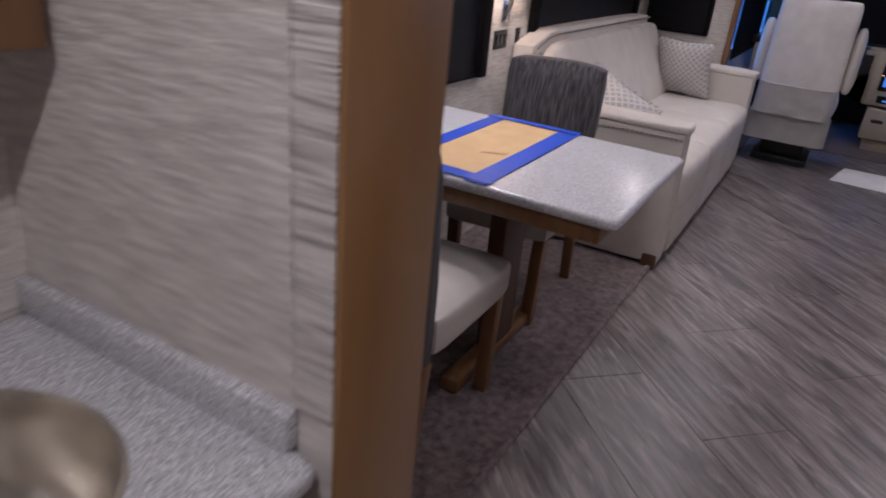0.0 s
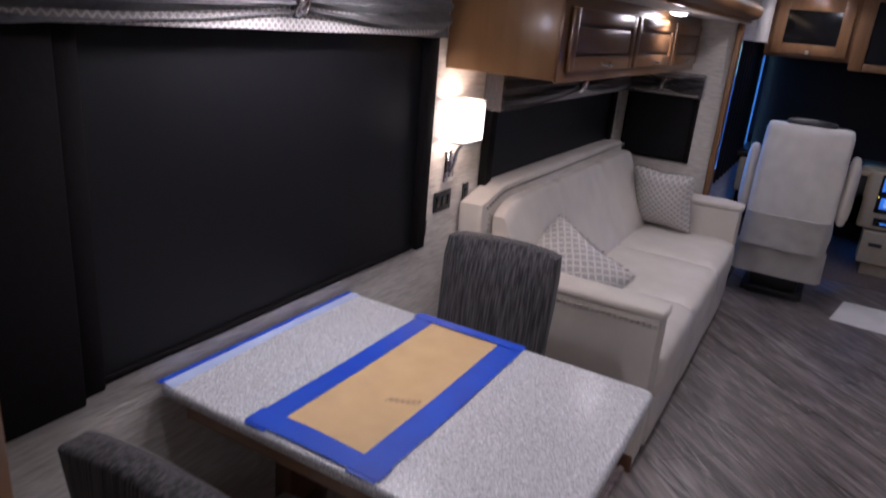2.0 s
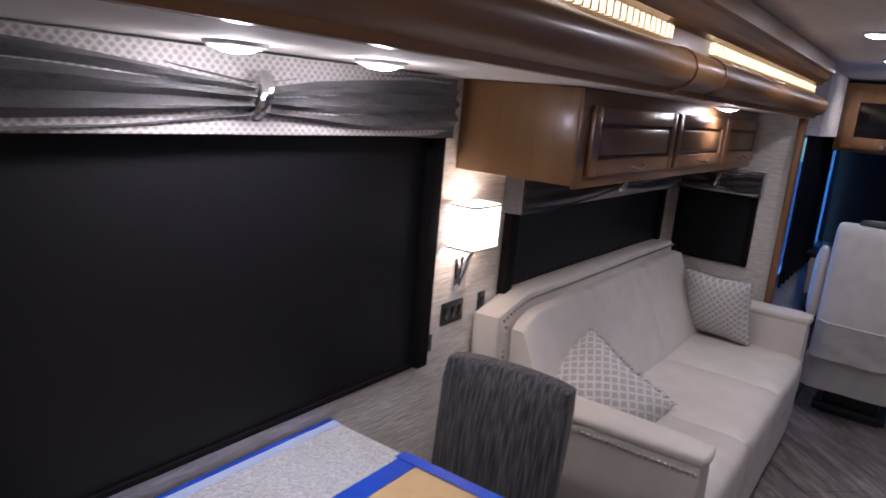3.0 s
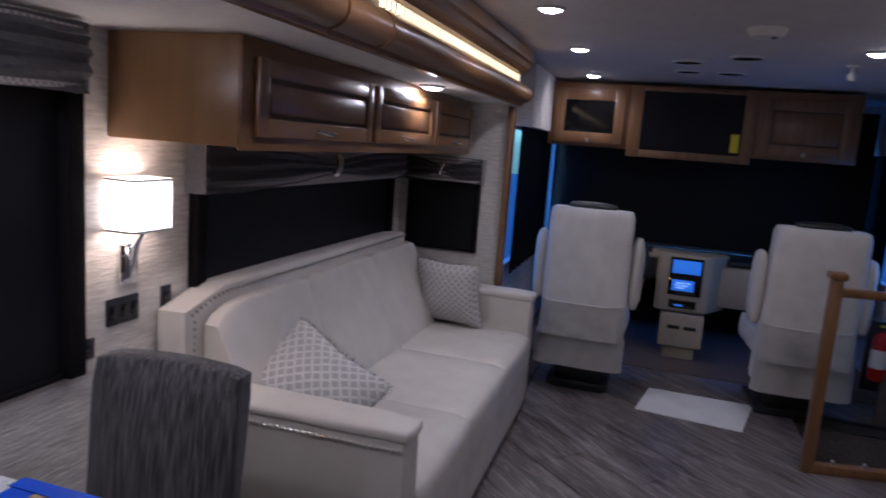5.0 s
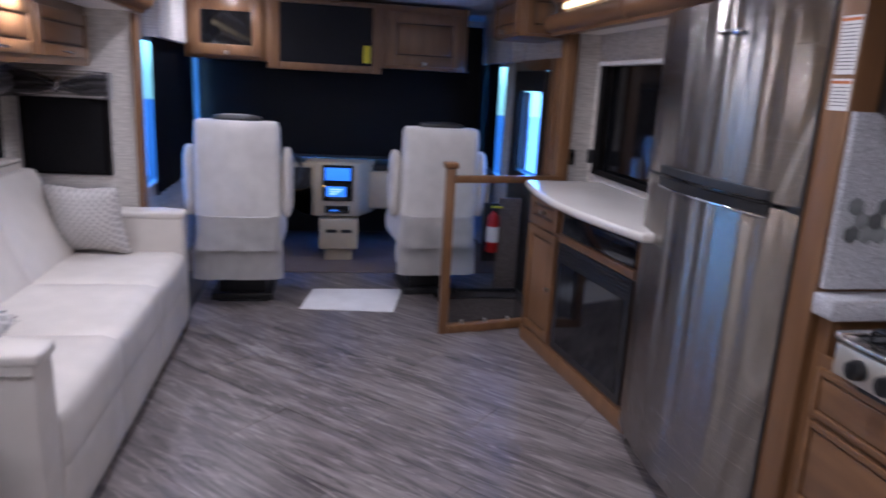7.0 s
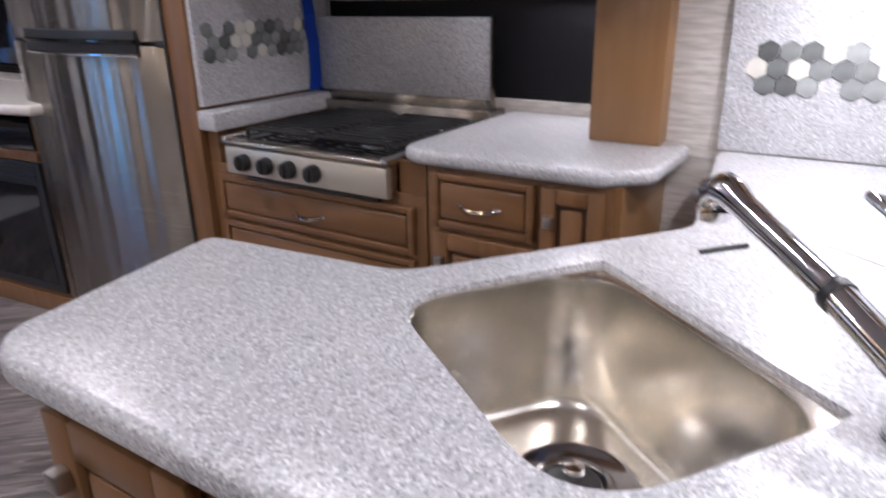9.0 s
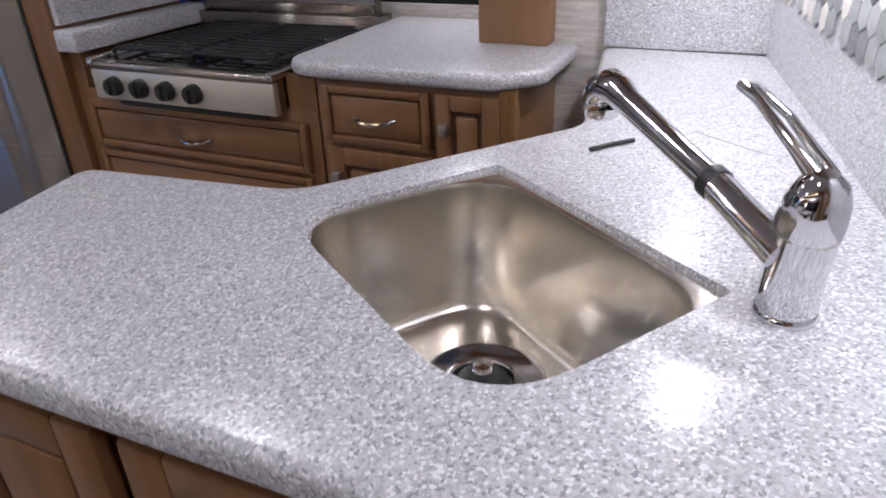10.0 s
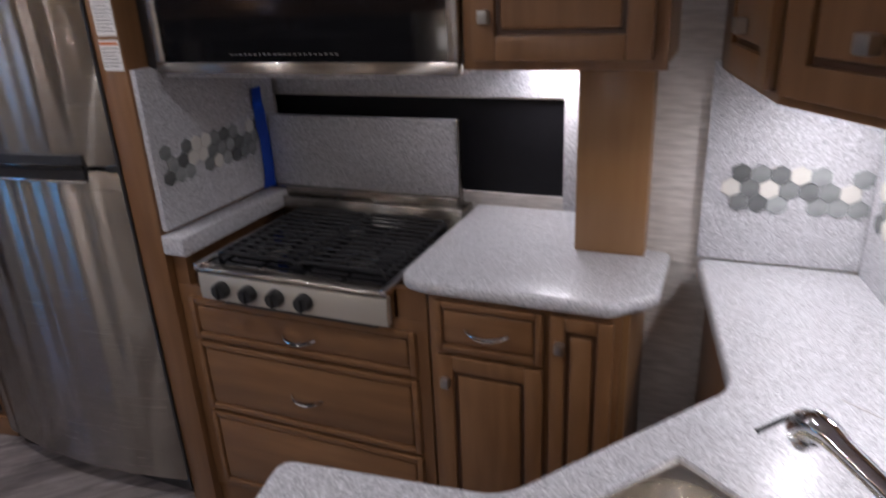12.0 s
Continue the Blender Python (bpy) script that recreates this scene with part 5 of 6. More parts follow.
setting("trim_fridge_post", B(1.895, 2.47, 2.893, 2.985, 0.0, RIGHT_CEIL - 0.003, 0.004), WOOD, "maple post between refrigerator and stove")
setting("trim_fridge_seal", B(1.890, 1.905, 2.985, 2.994, 0.05, RIGHT_CEIL - 0.02), BLACK, smooth=False)
root = thing("instruction_label", (1.9, 2.93, 1.5), "white printed instruction sheets stuck on the maple post", "label")
for z0, z1 in ((1.40, 1.475), (1.485, 1.62)):
    sh = part("sheet", B(1.8925, 1.8945, 2.897, 2.962, z0, z1), LABEL_PAPER, root, smooth=False)
    part("heading", B(1.8912, 1.8926, 2.899, 2.960, z1 - 0.012, z1 - 0.005), ORANGE, sh, smooth=False)
    for k in range(int((z1 - z0 - 0.022) / 0.0085)):
        z = z1 - 0.02 - 0.0085 * k
        part("text_line", B(1.8914, 1.8926, 2.902 + 0.006 * (k % 3 == 2), 2.957, z - 0.0018, z), INK, sh, smooth=False)

# ---- stove run ----
KX = 1.925
root = thing("drawer_cabinet", (2.2, 2.5, 0.0), "glazed maple base cabinet with three drawers under the stove", "cabinet", "kitchen base cabinets")
part("body", B(KX, 2.47, 2.105, 2.892, 0.0, 0.795), WOOD, root, smooth=False)
part("face_frame", B(KX - 0.008, KX, 2.105, 2.892, 0.09, 0.80, 0.003), WOOD, root)
for z0, z1 in ((0.645, 0.772), (0.405, 0.632), (0.125, 0.392)):
    panel_front(root, (2.135, 2.842), (z0, z1), "y", KX - 0.008, -1, "drawer_front", bar=(2.478, (z0 + z1) / 2 - 0.006, 0.10), wood=WOOD_Y, rim=0.018)
part("side_cheek", B(KX - 0.006, KX + 0.02, 2.845, 2.892, 0.795, 0.895), WOOD, root, smooth=False)
part("side_cheek", B(KX - 0.006, KX + 0.02, 2.105, 2.185, 0.795, 0.880), WOOD, root, smooth=False)
root = thing("base_cabinet", (2.2, 1.85, 0.0), "glazed maple base cabinet with a drawer and two panelled doors", "cabinet", "kitchen base cabinets")
part("body", B(KX, 2.47, 1.625, 2.100, 0.0, 0.885), WOOD_PALE, root, smooth=False)
part("face_frame", B(KX - 0.008, KX, 1.64, 2.100, 0.09, 0.885, 0.003), WOOD, root)
panel_front(root, (1.812, 2.078), (0.738, 0.872), "y", KX - 0.008, -1, "drawer_front", bar=(1.945, 0.805, 0.105), wood=WOOD_Y, rim=0.018)
panel_front(root, (1.812, 2.078), (0.13, 0.725), "y", KX - 0.008, -1, "cabinet_door", knob=(2.052, 0.655), rim=0.042)
panel_front(root, (1.655, 1.795), (0.13, 0.872), "y", KX - 0.008, -1, "cabinet_door", knob=(1.770, 0.80), rim=0.034)

pts = [(1.888, 2.105), (1.888, 1.66), (1.975, 1.572), (2.238, 1.572), (2.238, 1.63), (2.49, 1.63), (2.49, 2.175), (1.94, 2.175), (1.905, 2.155)]
root = thing("stove_counter", (2.2, 1.87, 0.886), "speckled granite counter beside the stove", "counter")
part("slab", prism(rounded(pts, 0.02, 4), 0.886, 0.922, 0.014, 4), GRANITE, root)
root = thing("cooktop", (2.1, 2.47, 0.8), "stainless four-knob gas cooktop with black grates", "stove")
SY_0, SY_1 = 2.19, 2.765
part("body", B(1.895, 2.36, SY_0, SY_1, 0.797, 0.885, 0.004), STEEL, root)
panel = part("control_panel", B(1.872, 1.895, SY_0, SY_1, 0.792, 0.870, 0.004), mat("bright_panel_steel", (0.62, 0.58, 0.50), (0.66, 0.62, 0.54), scale=30, rough=0.35, metal=0.6, stretch=(1, 0.1, 4)), root, "pale steel control panel")
for y in (2.685, 2.598, 2.512, 2.425):
    knob = part("knob", lathe([(0.0245, 0), (0.0245, 0.010), (0.021, 0.024), (0.0, 0.0245)], 20, Matrix.Translation((1.872, y, 0.830)) @ pose(0, 0, 0, 0, -90, 0)), BLACK, panel, "round black knob")
    part("pointer", B(1.842, 1.850, y - 0.004, y + 0.004, 0.812, 0.848, 0.002), BLACK, knob)
part("front_lip", B(1.868, 1.91, SY_0 - 0.004, SY_1 + 0.004, 0.872, 0.888, 0.006, 3), STEEL, root, "polished front edge")
part("drip_rail", B(1.868, 2.36, SY_0 - 0.006, SY_0 + 0.014, 0.876, 0.896, 0.004), CHROME, root)
part("drip_rail", B(1.868, 2.36, SY_1 - 0.014, SY_1 + 0.006, 0.876, 0.896, 0.004), CHROME, root)
part("cook_plate", B(1.905, 2.345, SY_0 + 0.014, SY_1 - 0.014, 0.884, 0.889, 0.001), GLOSS_BLACK, root, smooth=False)
for bx, by, br in ((2.03, 2.34, 0.042), (2.03, 2.62, 0.048), (2.23, 2.48, 0.040)):
    bn = part("burner", lathe([(br, 0.889), (br, 0.894), (br * 0.72, 0.897), (br * 0.7, 0.900), (0.0, 0.901)], 24, Matrix.Translation((bx, by, 0))), NICKEL, root, "round gas burner")
    part("burner_cap", lathe([(br * 0.62, 0.900), (br * 0.6, 0.904), (0.0, 0.905)], 20, Matrix.Translation((bx, by, 0))), BLACK, bn)
for ya, yb in ((SY_0 + 0.03, 2.472), (2.484, SY_1 - 0.03)):
    bm = bmesh.new()
    zt = 0.911
    for x in (1.935, 2.325):
        sweep(bm, [(x, ya, zt - 0.012), (x, ya + 0.012, zt), (x, yb - 0.012, zt), (x, yb, zt - 0.012)], 0.006, 8)
    for y in (ya, (ya + yb) / 2, yb):
        sweep(bm, [(1.935, y, zt - 0.006), (2.325, y, zt - 0.006)], 0.0048, 7)
    for k in range(1, 12):
        x = 1.935 + 0.39 * k / 12
        sweep(bm, [(x, ya, zt - 0.008), (x, ya + 0.010, zt), (x, yb - 0.010, zt), (x, yb, zt - 0.008)], 0.0036, 6)
    for x in (1.937, 2.323):
        for y in (ya, yb):
            sweep(bm, [(x, y, zt - 0.008), (x, y, 0.889)], 0.005, 6)
    part("grate", bm, CAST, root, "black wire grate")
part("drip_tray", B(1.885, 1.915, 2.23, 2.70, 0.777, 0.790, 0.003), BLACK, root)
part("rear_ledge", B(2.36, 2.46, SY_0 - 0.01, SY_1 + 0.06, 0.80, 0.935, 0.004), STEEL, root)

root = thing("stove_cover", (2.42, 2.54, 0.935), "granite cooktop cover standing upright behind the stove", "stove cover")
part("slab", B(2.405, 2.428, 2.205, 2.868, 0.962, 1.196, 0.004), GRANITE, root)
part("hinge_rail", B(2.385, 2.43, 2.205, 2.868, 0.936, 0.962, 0.003), STEEL, root)
part("edge_strip", B(2.402, 2.431, 2.198, 2.205, 0.936, 1.198, 0.002), STEEL, root, "bright metal edge")

root = tagged(thing("window_8", (RW, 2.4, 0.955), "kitchen window with a lowered black shade", "window"), kind="structure")
g = part("pane", B(RW + 0.036, RW + 0.040, KWIN[0] - 0.01, KWIN[1] + 0.005, KWIN[2] - 0.01, KWIN[3] + 0.01), GLASS, root, smooth=False)
g.visible_shadow = False
part("roller_shade", B(RW + 0.008, RW + 0.014, KWIN[0] - 0.004, KWIN[1] + 0.004, KWIN[2] - 0.004, KWIN[3] + 0.004), SHADE, root, smooth=False)
part("window_frame", B(RW - 0.018, RW - 0.0005, KWIN[0] - 0.075, KWIN[0] + 0.005, 0.923, KWIN[3] + 0.02, 0.003), GRANITE, root)

# granite splash on the side of the refrigerator post, with a band of hexagons
setting("backsplash_stove", B(1.905, 2.46, 2.875, 2.8925, 0.965, 1.40), GRANITE, "speckled granite backsplash", smooth=False)
setting("trim_stove_ledge", B(1.89, 2.40, 2.815, 2.8925, 0.898, 0.955, 0.008), GRANITE, "granite upstand ledge beside the stove")
tape([((2.372 - 0.028 + 0.010 * math.sin(5 * k / 8), 2.8725 - 0.004 * abs(math.sin(1.9 * k)) - 0.010 * (k / 8) ** 4, 0.96 + 0.041 * k), (2.372 + 0.026 + 0.008 * math.sin(4 * k / 8 + 0.4), 2.8725 - 0.004 * abs(math.sin(1.7 * k + 0.6)), 0.96 + 0.041 * k)) for k in range(9)], "creased vertical strip of blue painter's tape on the backsplash")

# microwave and cabinet over the stove
root = thing("microwave", (2.2, 2.38, 1.385), "black glass microwave with a stainless frame over the stove", "microwave")
part("body", B(1.965, 2.47, 2.005, 2.888, 1.395, RIGHT_CEIL - 0.004, 0.003), BLACK, root)
dr = part("door_glass", B(1.945, 1.966, 2.025, 2.80, 1.415, RIGHT_CEIL - 0.01), GLOSS_BLACK, root, "black mirror-like door glass", smooth=False)
part("frame", B(1.935, 1.966, 2.005, 2.83, 1.388, 1.416, 0.004), STEEL, root, "stainless lower rail")
part("frame", B(1.935, 1.966, 2.80, 2.830, 1.416, RIGHT_CEIL - 0.006, 0.004), STEEL, root)
part("frame", B(1.935, 1.966, 2.005, 2.030, 1.416, RIGHT_CEIL - 0.006, 0.004), STEEL, root)
for k in range(22):
    part("control_mark", B(1.9435, 1.9452, 2.30 + 0.014 * k, 2.306 + 0.014 * k, 1.432 + 0.0, 1.4345), NICKEL, dr, smooth=False)
part("vent_panel", B(1.99, 2.45, 2.04, 2.86, 1.372, 1.395, 0.003), GRANITE, root)
root = thing("wall_cabinet", (2.2, 1.79, 1.4), "glazed maple wall cabinet with a raised-panel door above the counter", "cabinet", "kitchen wall cabinets")
part("body", B(1.965, 2.47, 1.592, 2.000, 1.405, RIGHT_CEIL - 0.004, 0.003), WOOD_PALE, root)
part("face_frame", B(1.953, 1.965, 1.588, 2.000, 1.398, RIGHT_CEIL - 0.006, 0.003), WOOD, root)
panel_front(root, (1.615, 1.975), (1.418, RIGHT_CEIL - 0.02), "y", 1.953, -1, "cabinet_door", knob=(1.945, 1.505), rim=0.05)
root = thing("under_cabinet_light", (2.2, 1.87, 1.39), "lit under-cabinet light strip", "light")
part("housing", B(2.30, 2.47, 1.82, 2.0, 1.388, 1.402, 0.003), WHITE_PLASTIC, root)
part("lens", B(2.33, 2.45, 1.84, 1.98, 1.3835, 1.3885), glow("counter_light_lens", (1.0, 0.97, 0.94), 14.0), root, "bright lens")
lamp("under_cabinet_lamp", (2.41, 1.92, 1.378), 1.2, 0.05)
setting("backsplash_window", B(RW - 0.012, RW - 0.0008, 1.806, 2.872, 1.252, 1.404), GRANITE, "speckled granite strip above the kitchen window", smooth=False)
setting("trim_kitchen_pillar", B(2.178, 2.47, 1.632, 1.803, 0.9225, 1.404, 0.004), WOOD_PALE, "honey maple pillar standing on the counter")

# ---- sink peninsula ----
PEN = [(0.872, 0.93), (0.872, 1.93), (0.905, 1.983), (1.243, 2.046), (1.278, 1.706), (1.648, 1.424), (2.218, 1.512), (2.218, 1.16), (0.90, 0.935)]
SA, SB, SC, SD = Vector((1.196, 1.668)), Vector((1.432, 1.497)), Vector((1.186, 1.172)), Vector((0.965, 1.335))
SINK = rounded([tuple(SA), tuple(SB), tuple(SC), tuple(SD)], 0.10, 8)
# the opening in the granite has two square corners, so that the sink's flange shows there
CUT = []
for i, (p, r) in enumerate(((SA, 0.10), (Vector((1.440, 1.488)), 0.006), (Vector((1.206, 1.178)), 0.006), (SD, 0.10))):
    quad = [SA, Vector((1.440, 1.488)), Vector((1.206, 1.178)), SD]
    CUT += rounded([tuple(q) for q in quad], r, 8)[i * 9:(i + 1) * 9]


def hollow(outer, inner, z0, z1):
    return with_hole(outer, inner, z0, z1, False)


def with_hole(outer, inner, z0, z1, bevelled=True):
    """A slab with an opening through it."""
    bm = bmesh.new()
    o = [bm.verts.new((*p, z1)) for p in outer]
    i = [bm.verts.new((*p, z1)) for p in inner]
    edges = [bm.edges.new((a[k], a[(k + 1) % len(a)])) for a in (o, i) for k in range(len(a))]
    bmesh.ops.triangle_fill(bm, edges=edges, use_beauty=True, use_dissolve=False)
    def inside(p):
        hit = False
        for k in range(len(inner)):
            (xa, ya), (xb, yb) = inner[k - 1], inner[k]
            if (ya > p.y) != (yb > p.y) and p.x < (xb - xa) * (p.y - ya) / (yb - ya) + xa:
                hit = not hit
        return hit
    bmesh.ops.delete(bm, geom=[f for f in bm.faces if inside(f.calc_center_median())], context="FACES_ONLY")
    bmesh.ops.recalc_face_normals(bm, faces=bm.faces[:])
    if bm.faces and sum(f.normal.z for f in bm.faces) < 0:
        bmesh.ops.reverse_faces(bm, faces=bm.faces[:])
    got = bmesh.ops.extrude_face_region(bm, geom=bm.faces[:])
    for v in got["geom"]:
        if isinstance(v, bmesh.types.BMVert):
            v.co.z = z0
    bmesh.ops.recalc_face_normals(bm, faces=bm.faces[:])
    if not bevelled:
        return bm
    rim = [e for e in bm.edges if e.is_manifold and len(e.link_faces) == 2 and abs(e.link_faces[0].normal.dot(e.link_faces[1].normal)) < 0.2 and abs(e.verts[0].co.z - e.verts[1].co.z) < 1e-6]
    far = {tuple(round(c, 5) for c in p) for p in inner}
    rim = [e for e in rim if tuple(round(c, 5) for c in e.verts[0].co.xy) not in far]
    bmesh.ops.bevel(bm, geom=rim, offset=0.012, segments=4, affect="EDGES", profile=0.5)
    return bm


root = thing("peninsula_counter", (1.3, 1.5, 0.884), "speckled granite sink counter with a rounded edge", "counter")
part("slab", with_hole(rounded(PEN, 0.035, 4), CUT, 0.884, 0.922), GRANITE, root)
part("seam", prism([(1.66, 1.259), (1.588, 1.154), (1.590, 1.1525), (1.662, 1.2575)], 0.9222, 0.9228), NICKEL, root, "hairline joint in the granite", smooth=False)
root = thing("kitchen_sink", (1.2, 1.42, 0.74), "single-bowl satin stainless sink with rounded corners", "sink")
bm = bmesh.new()
ctr = (SA + SB + SC + SD) / 4
rings = []
rings.append([bm.verts.new((*(ctr + (Vector(p) - ctr) * 1.03), 0.9135)) for p in CUT])
for f, z in ((0.995, 0.9140), (0.984, 0.9130), (0.978, 0.908), (0.974, 0.898), (0.968, 0.86), (0.956, 0.79), (0.952, 0.775), (0.945, 0.762), (0.925, 0.742), (0.895, 0.7295), (0.86, 0.7255), (0.83, 0.7245), (0.30, 0.724)):
    rings.append([bm.verts.new((*(ctr + (Vector(p) - ctr) * f), z)) for p in SINK])
for a, b in zip(rings, rings[1:]):
    for k in range(len(a)):
        bm.faces.new((a[k], a[(k + 1) % len(a)], b[(k + 1) % len(b)], b[k]))
bm.faces.new(rings[-1])
bmesh.ops.recalc_face_normals(bm, faces=bm.faces[:])
for f in bm.faces:
    if f.calc_center_median().z < 0.73 and f.normal.z < 0:
        bmesh.ops.reverse_faces(bm, faces=bm.faces[:])
        break
part("bowl", bm, SINK_STEEL, root)
dm = Matrix.Translation((1.222, 1.430, 0.7255)) @ Matrix.Scale(1.28, 4)
drain = part("drain_ring", lathe([(0.026, 0.001), (0.042, 0.001), (0.053, 0.005), (0.058, 0.006), (0.062, 0.002), (0.062, 0.0)], 32, dm, cap=False), CHROME, root, "polished drain ring")
part("basket_rim", lathe([(0.027, 0.001), (0.030, 0.007), (0.033, 0.008), (0.036, 0.004), (0.040, 0.001)], 28, dm, cap=False), CHROME, drain, "bright basket rim")
part("strainer", lathe([(0.025, 0.0015), (0.025, 0.006), (0.021, 0.007), (0.0, 0.005)], 28, dm), BLACK, drain, "dark basket strainer")
part("strainer_post", lathe([(0.006, 0.005), (0.006, 0.016), (0.010, 0.019), (0.009, 0.024), (0.0, 0.025)], 14, dm), CHROME, drain)

root = thing("kitchen_faucet", (1.184, 1.135, 0.922), "chrome pull-out kitchen faucet with a loop handle", "faucet")
fm = Matrix.Translation((1.184, 1.135, 0.922))
part("base_collar", lathe([(0.0275, 0.0), (0.0275, 0.004), (0.0255, 0.007)], 24, fm), CHROME, root)
part("body", T([(1.184, 1.135, 0.928), (1.182, 1.135, 0.97), (1.177, 1.134, 1.005), (1.173, 1.133, 1.018), (1.170, 1.132, 1.036), (1.167, 1.131, 1.052), (1.166, 1.131, 1.060)], [0.025, 0.0255, 0.0262, 0.0262, 0.0245, 0.018, 0.009], 24), CHROME, root, "tapered chrome body")
part("cap_band", T([(1.1762, 1.1337, 1.0095), (1.1750, 1.1334, 1.0130)], 0.0266, 24), NICKEL, root, "dark seam under the cap")
sp = [Vector((1.172, 1.148, 0.985)), Vector((1.222, 1.208, 1.018)), Vector((1.342, 1.314, 1.054))]
part("spout", T([sp[0], sp[0].lerp(sp[1], 0.5), sp[1]], [0.017, 0.0155, 0.015], 16), CHROME, root, "angled chrome spout")
part("spout_band", T([sp[1] - (sp[2] - sp[1]) * 0.02, sp[1] + (sp[2] - sp[1]) * 0.05], 0.0162, 16), BLACK, root, "black joint band")
part("pull_out_wand", T([sp[1] + (sp[2] - sp[1]) * 0.05, sp[1].lerp(sp[2], 0.5), sp[2] - (sp[2] - sp[1]) * 0.06, sp[2] + Vector((0.008, 0.007, 0.004)), sp[2] + Vector((0.022, 0.019, 0.005)), sp[2] + Vector((0.032, 0.028, -0.002)), sp[2] + Vector((0.036, 0.031, -0.013)), sp[2] + Vector((0.035, 0.030, -0.022))], [0.0132, 0.0134, 0.0145, 0.0175, 0.0205, 0.0218, 0.0215, 0.0205], 20), CHROME, root, "pull-out spray wand")
part("spray_head", T([sp[2] + Vector((0.0350, 0.0300, -0.0215)), sp[2] + Vector((0.0345, 0.0296, -0.031)), sp[2] + Vector((0.0343, 0.0294, -0.034))], [0.0207, 0.0190, 0.0165], 18), CHROME, root, "downward spray head")
part("spray_lever", T([sp[2] + Vector((0.034, 0.024, -0.014)), sp[2] + Vector((0.052, 0.040, -0.016))], [0.004, 0.003], 8), BLACK, root)
part("handle_loop", T([(1.166, 1.128, 1.045), (1.184, 1.154, 1.070), (1.209, 1.187, 1.100), (1.221, 1.200, 1.107), (1.236, 1.189, 1.103), (1.230, 1.160, 1.082), (1.200, 1.122, 1.046), (1.176, 1.126, 1.040)], [0.009, 0.0055, 0.0042, 0.0052, 0.0045, 0.0042, 0.006, 0.009], 10), CHROME, root, "open chrome loop handle")
solo("loose_strap", T([(1.528, 1.384, 0.9255), (1.556, 1.360, 0.9262), (1.586, 1.334, 0.9255)], 0.0035, 8), BLACK, "short black strap lying on the counter", "strap")
pts = []
for k in range(25):
    t = k / 24
    pts.append((1.62 - 0.30 * t + 0.02 * math.sin(5 * t), 1.30 - 0.20 * t + 0.035 * math.sin(math.pi * t), 0.9238))
solo("thin_wire", T(pts, 0.0011, 5), NICKEL, "thin loose wire curled on the counter", "wire")

root = thing("peninsula_cabinet", (1.2, 1.5, 0.0), "glazed maple sink cabinet with raised-panel doors", "cabinet", "kitchen base cabinets")
INNER = [(0.912, 0.975), (0.912, 1.915), (0.94, 1.950), (1.218, 2.006), (1.245, 1.69), (1.64, 1.395), (2.20, 1.48), (2.20, 1.18)]
part("body", hollow(INNER, [tuple(ctr + (Vector(p) - ctr) * 1.06) for p in CUT], 0.0, 0.883), WOOD, root, smooth=False)
for y0, y1 in ((0.99, 1.305), (1.325, 1.637), (1.668, 1.908)):
    panel_front(root, (y0, y1), (0.10, 0.855), "y", 0.911, -1, "cabinet_door", knob=(y1 - 0.03, 0.78), rim=0.05)
ep, eq = Vector((1.245, 1.69)), Vector((1.64, 1.395))
part("corner_handle", T([(1.625, 1.432, 0.70), (1.60, 1.452, 0.735), (1.60, 1.452, 0.77), (1.625, 1.432, 0.80)], 0.006, 8), NICKEL, root)

# backsplash behind the sink and at its end
w0, w1 = Vector((2.2, 1.170)), Vector((0.86, 0.936))
wd = (w1 - w0).normalized()
wn_ = Vector((-wd.y, wd.x))
if wn_.y < 0:
    wn_ = -wn_
setting("backsplash_sink", prism([tuple(w0), tuple(w1), tuple(w1 - wn_ * 0.02), tuple(w0 - wn_ * 0.02)], 0.9225, 1.372), GRANITE, "speckled granite backsplash", smooth=False)
setting("backsplash_end", B(2.218, 2.236, 1.145, 1.512, 0.9225, 1.385), GRANITE, "speckled granite backsplash", smooth=False)

# wall cabinets over the sink
CA, CB, CC = (2.115, 1.478), (1.765, 1.402), (1.45, 1.18)
root = thing("sink_wall_cabinet", (1.8, 1.25, 1.37), "glazed maple wall cabinet with knobbed doors above the sink", "cabinet", "kitchen wall cabinets")
part("body", prism([(2.23, 1.50), CA, CB, CC, (0.95, 1.09), (0.95, 0.945), (2.23, 1.165)], 1.372, CEIL - 0.004), WOOD, root, smooth=False)
for p, q, ln in ((CA, CB, 0.358), (CB, CC, 0.385)):
    d = part("cabinet_door", slanted(p, q, 0.001, 0.009, 0.02, ln - 0.02, 1.39, 1.86), GLAZE, root)
    for u0, u1, a0, a1 in ((0.02, 0.07, 1.39, 1.86), (ln - 0.07, ln - 0.02, 1.39, 1.86), (0.07, ln - 0.07, 1.39, 1.44), (0.07, ln - 0.07, 1.81, 1.86)):
        part("stile", slanted(p, q, 0.001, 0.020, u0, u1, a0, a1, 0.003), WOOD, d)
    part("panel", slanted(p, q, 0.004, 0.017, 0.082, ln - 0.082, 1.452, 1.798, 0.004), WOOD, d)
    part("knob", slanted(p, q, 0.020, 0.040, ln / 2 - 0.02, ln / 2 + 0.006, 1.465, 1.492, 0.003), NICKEL, d, "square nickel knob")

